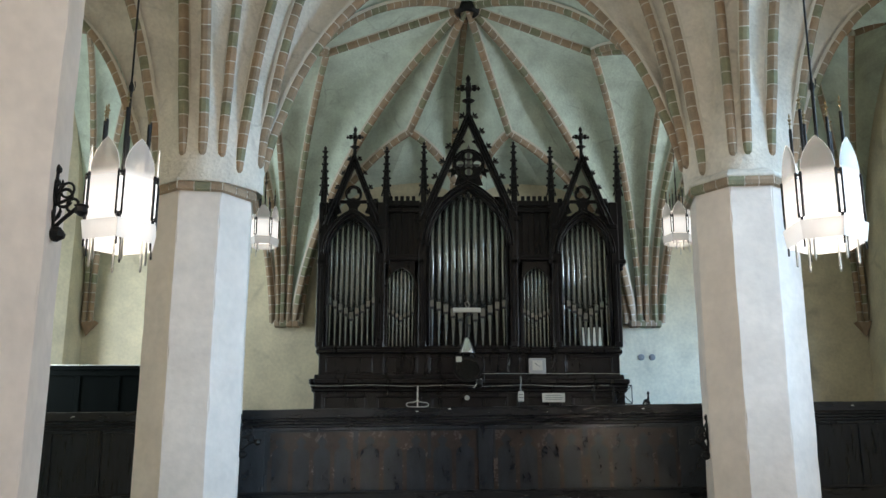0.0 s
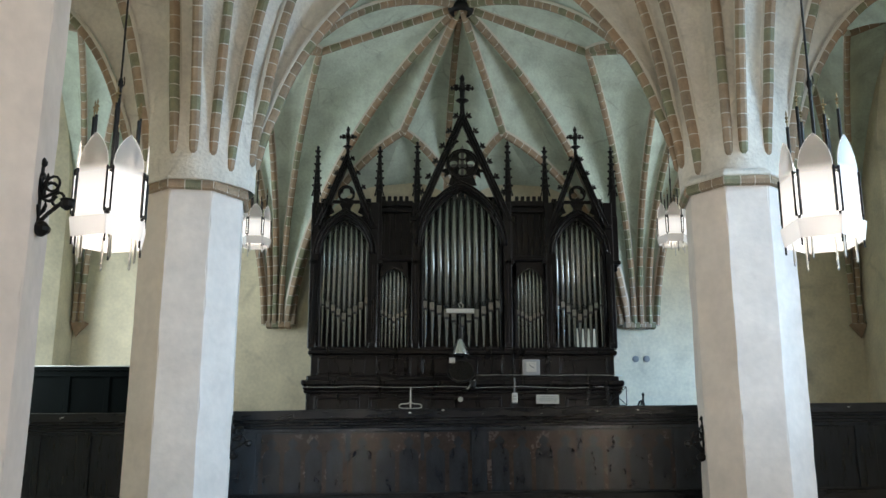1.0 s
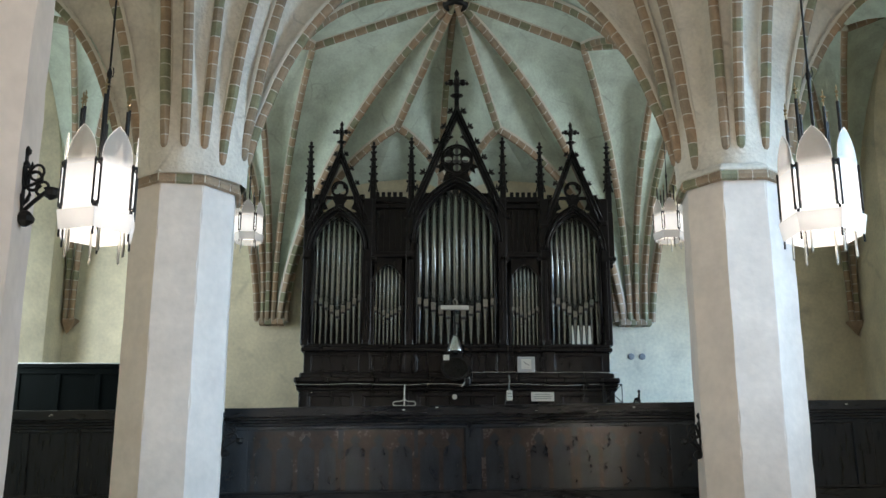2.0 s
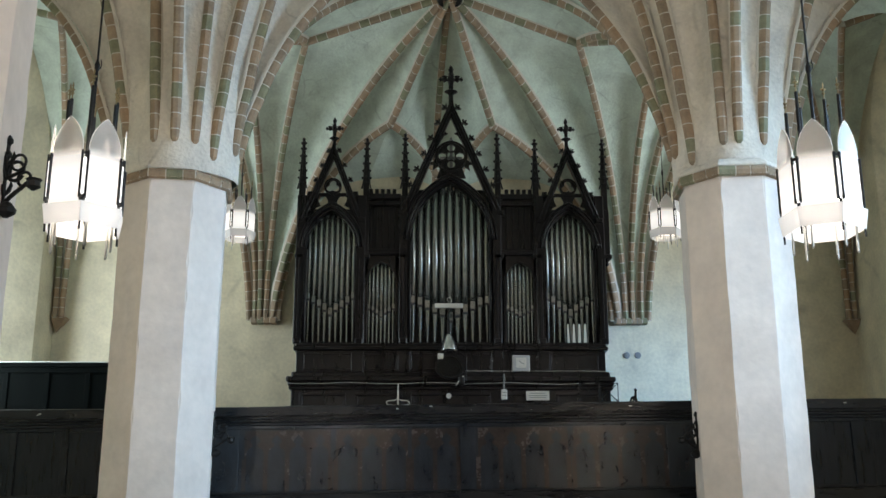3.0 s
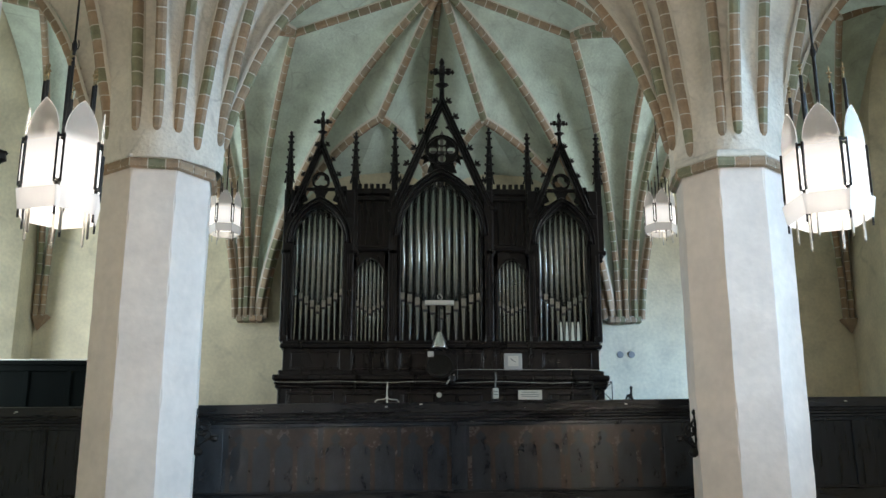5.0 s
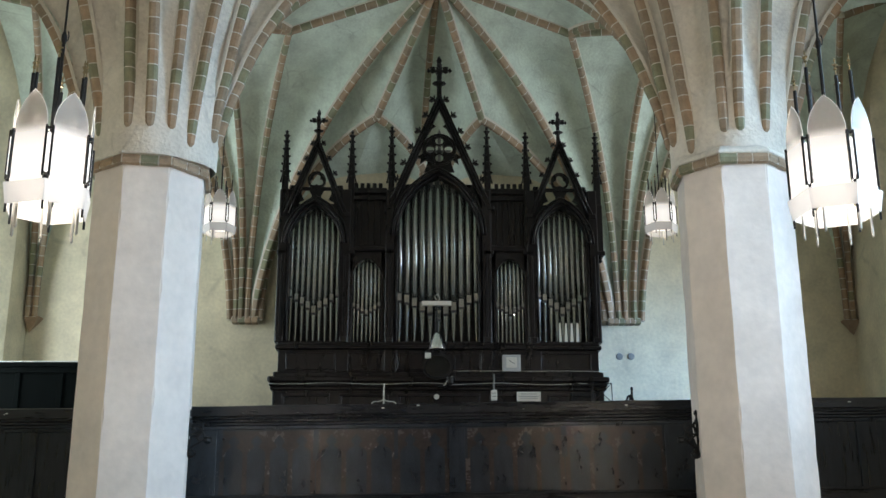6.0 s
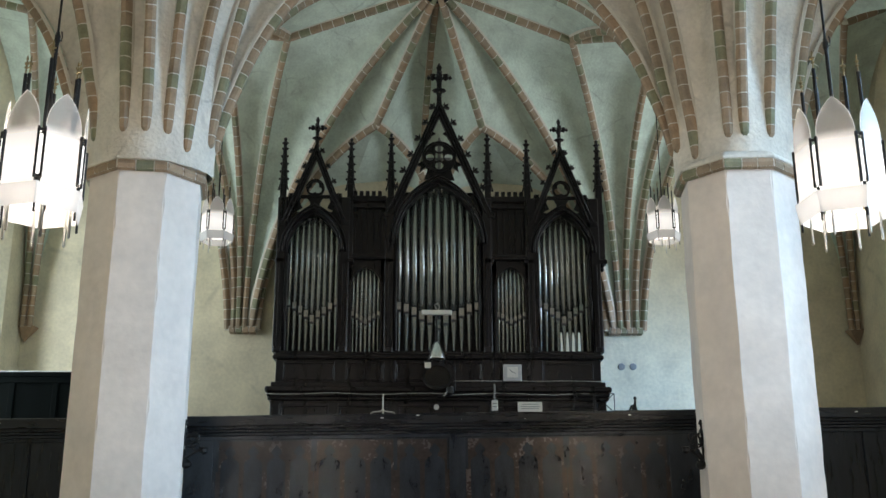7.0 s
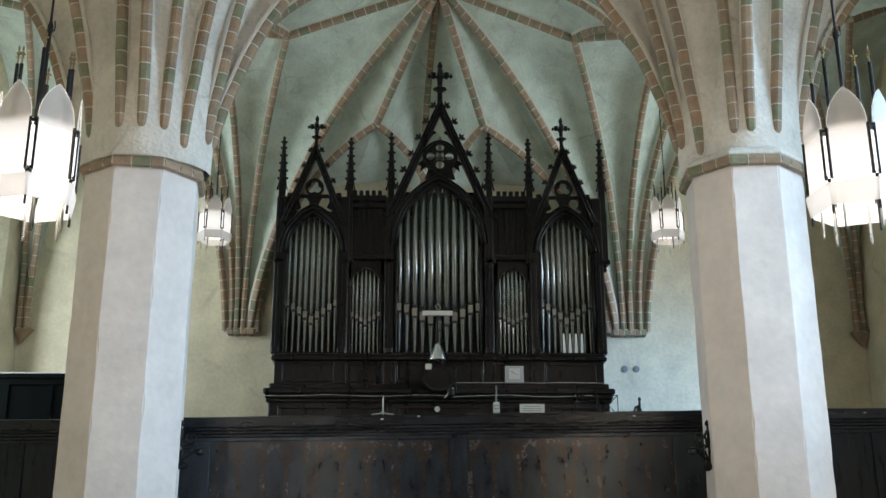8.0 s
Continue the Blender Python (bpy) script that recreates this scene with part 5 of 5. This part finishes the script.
button = tagged(mesh_ob("round_button", add_lathe(bmesh.new(), ((0.036, 0.0), (0.036, 0.012), (0.02, 0.02)), (-0.03, -0.022, 3.615), 16, "y"), WHITEPLASTIC), "round pale button on the organ plinth", "button")

# a pale conduit with a curled foot
stand = thing("coat_hook_stand", "pale grey pole with two curled hooks at its foot", "stand", at=(-0.71, -0.10, 3.4))
sp(stand, "pole", add_tube(bmesh.new(), ((-0.71, -0.10, 3.77), (-0.715, -0.11, 3.70), (-0.715, -0.11, 3.40)), (0.007, 0.010, 0.011), 8), WHITEPLASTIC)
for sx in (-1, 1):
    c = (-0.715, -0.115, 3.56)
    sp(stand, "curl", add_tube(bmesh.new(), [(c[0] + sx * x, c[1], c[2] + z) for x, z in ((0.0, 0.02), (0.025, -0.012), (0.07, -0.022), (0.125, -0.024), (0.155, -0.045), (0.15, -0.07), (0.11, -0.082), (0.0, -0.085))], 0.0075, 6), WHITEPLASTIC)

# folding music stand
ms = thing("music_stand", "black wire folding music stand", "music stand", at=(1.96, -0.3, 2.2))
y = -0.30
X0, X1, Z0, Z1 = 1.705, 2.215, 3.50, 3.75
for a, b in (((X0, Z0), (X0, Z1)), ((X1, Z0), (X1, Z1)), ((X0, Z0), (X1, Z0)), ((X0, Z1), ((X0 + X1) / 2, Z1 - 0.03)), (((X0 + X1) / 2, Z1 - 0.03), (X1, Z1)), ((X0, Z0), ((X0 + X1) / 2, Z1)), ((X0, Z1), ((X0 + X1) / 2, Z0)), ((X1, Z0), ((X0 + X1) / 2, Z1)), ((X1, Z1), ((X0 + X1) / 2, Z0))):
    sp(ms, "wire", add_tube(bmesh.new(), ((a[0], y, a[1]), (b[0], y, b[1])), 0.006, 5), IRON)
sp(ms, "centre_bar", box((X0 + X1) / 2 - 0.015, (X0 + X1) / 2 + 0.015, y - 0.01, y + 0.01, 3.48, 3.76, 0.003), IRON)
sp(ms, "pole", add_tube(bmesh.new(), (((X0 + X1) / 2, y + 0.02, 3.6), ((X0 + X1) / 2, y + 0.02, 2.5)), 0.009, 6), IRON)
for k in range(3):
    a = radians(120 * k + 20)
    sp(ms, "leg", add_tube(bmesh.new(), (((X0 + X1) / 2, y + 0.02, 2.55), ((X0 + X1) / 2 + 0.3 * math.cos(a), y + 0.02 + 0.3 * math.sin(a), 2.21)), 0.007, 5), IRON)

# small black clamp on the rail
clamp = thing("rail_clamp", "small black clamp with an upright stem on the parapet rail", "clamp", at=(2.015, par(2.015, 0.04), 3.20))
cy = par(2.015, 0.04)
bm = bmesh.new()
add_tube(bm, ((2.035, cy, 3.20), (2.040, cy, 3.30)), (0.016, 0.011), 6)
add_lathe(bm, ((0.005, -0.01), (0.018, 0.0), (0.015, 0.02), (0.004, 0.03)), (2.040, cy, 3.31), 6)
bmesh.ops.translate(bm, vec=(0, 0, 0.022), verts=bm.verts)
sp(clamp, "stem", bm, IRON)
bm = bmesh.new()
add_tube(bm, ((2.040, cy, 3.25), (1.995, cy, 3.235), (1.975, cy, 3.18)), 0.013, 6)
add_tube(bm, ((2.015, cy, 3.24), (2.010, cy, 3.18)), 0.009, 6)
add_tube(bm, ((2.040, cy, 3.22), (2.045, cy, 3.18)), 0.017, 6)
bmesh.ops.translate(bm, vec=(0, 0, 0.022), verts=bm.verts)
sp(clamp, "jaw", bm, IRON)

# two round vents in the wall beside the organ
for x in (2.815, 2.99):
    vent = thing("wall_vent", "round grey vent plate in the plaster wall", "vent", "round vents", at=(x, WEST, 4.575))
    sp(vent, "plate", add_lathe(bmesh.new(), ((0.052, 0.0), (0.052, -0.012), (0.042, -0.018)), (x, WEST, 4.575), 18, "y"), GREY)
    sp(vent, "boss", add_lathe(bmesh.new(), ((0.02, -0.016), (0.018, -0.026)), (x, WEST, 4.575), 12, "y"), GREY)

# ---------------------------------------------------------------- ribs and their bricks, last
for job in rib_jobs:
    build_rib(*job)
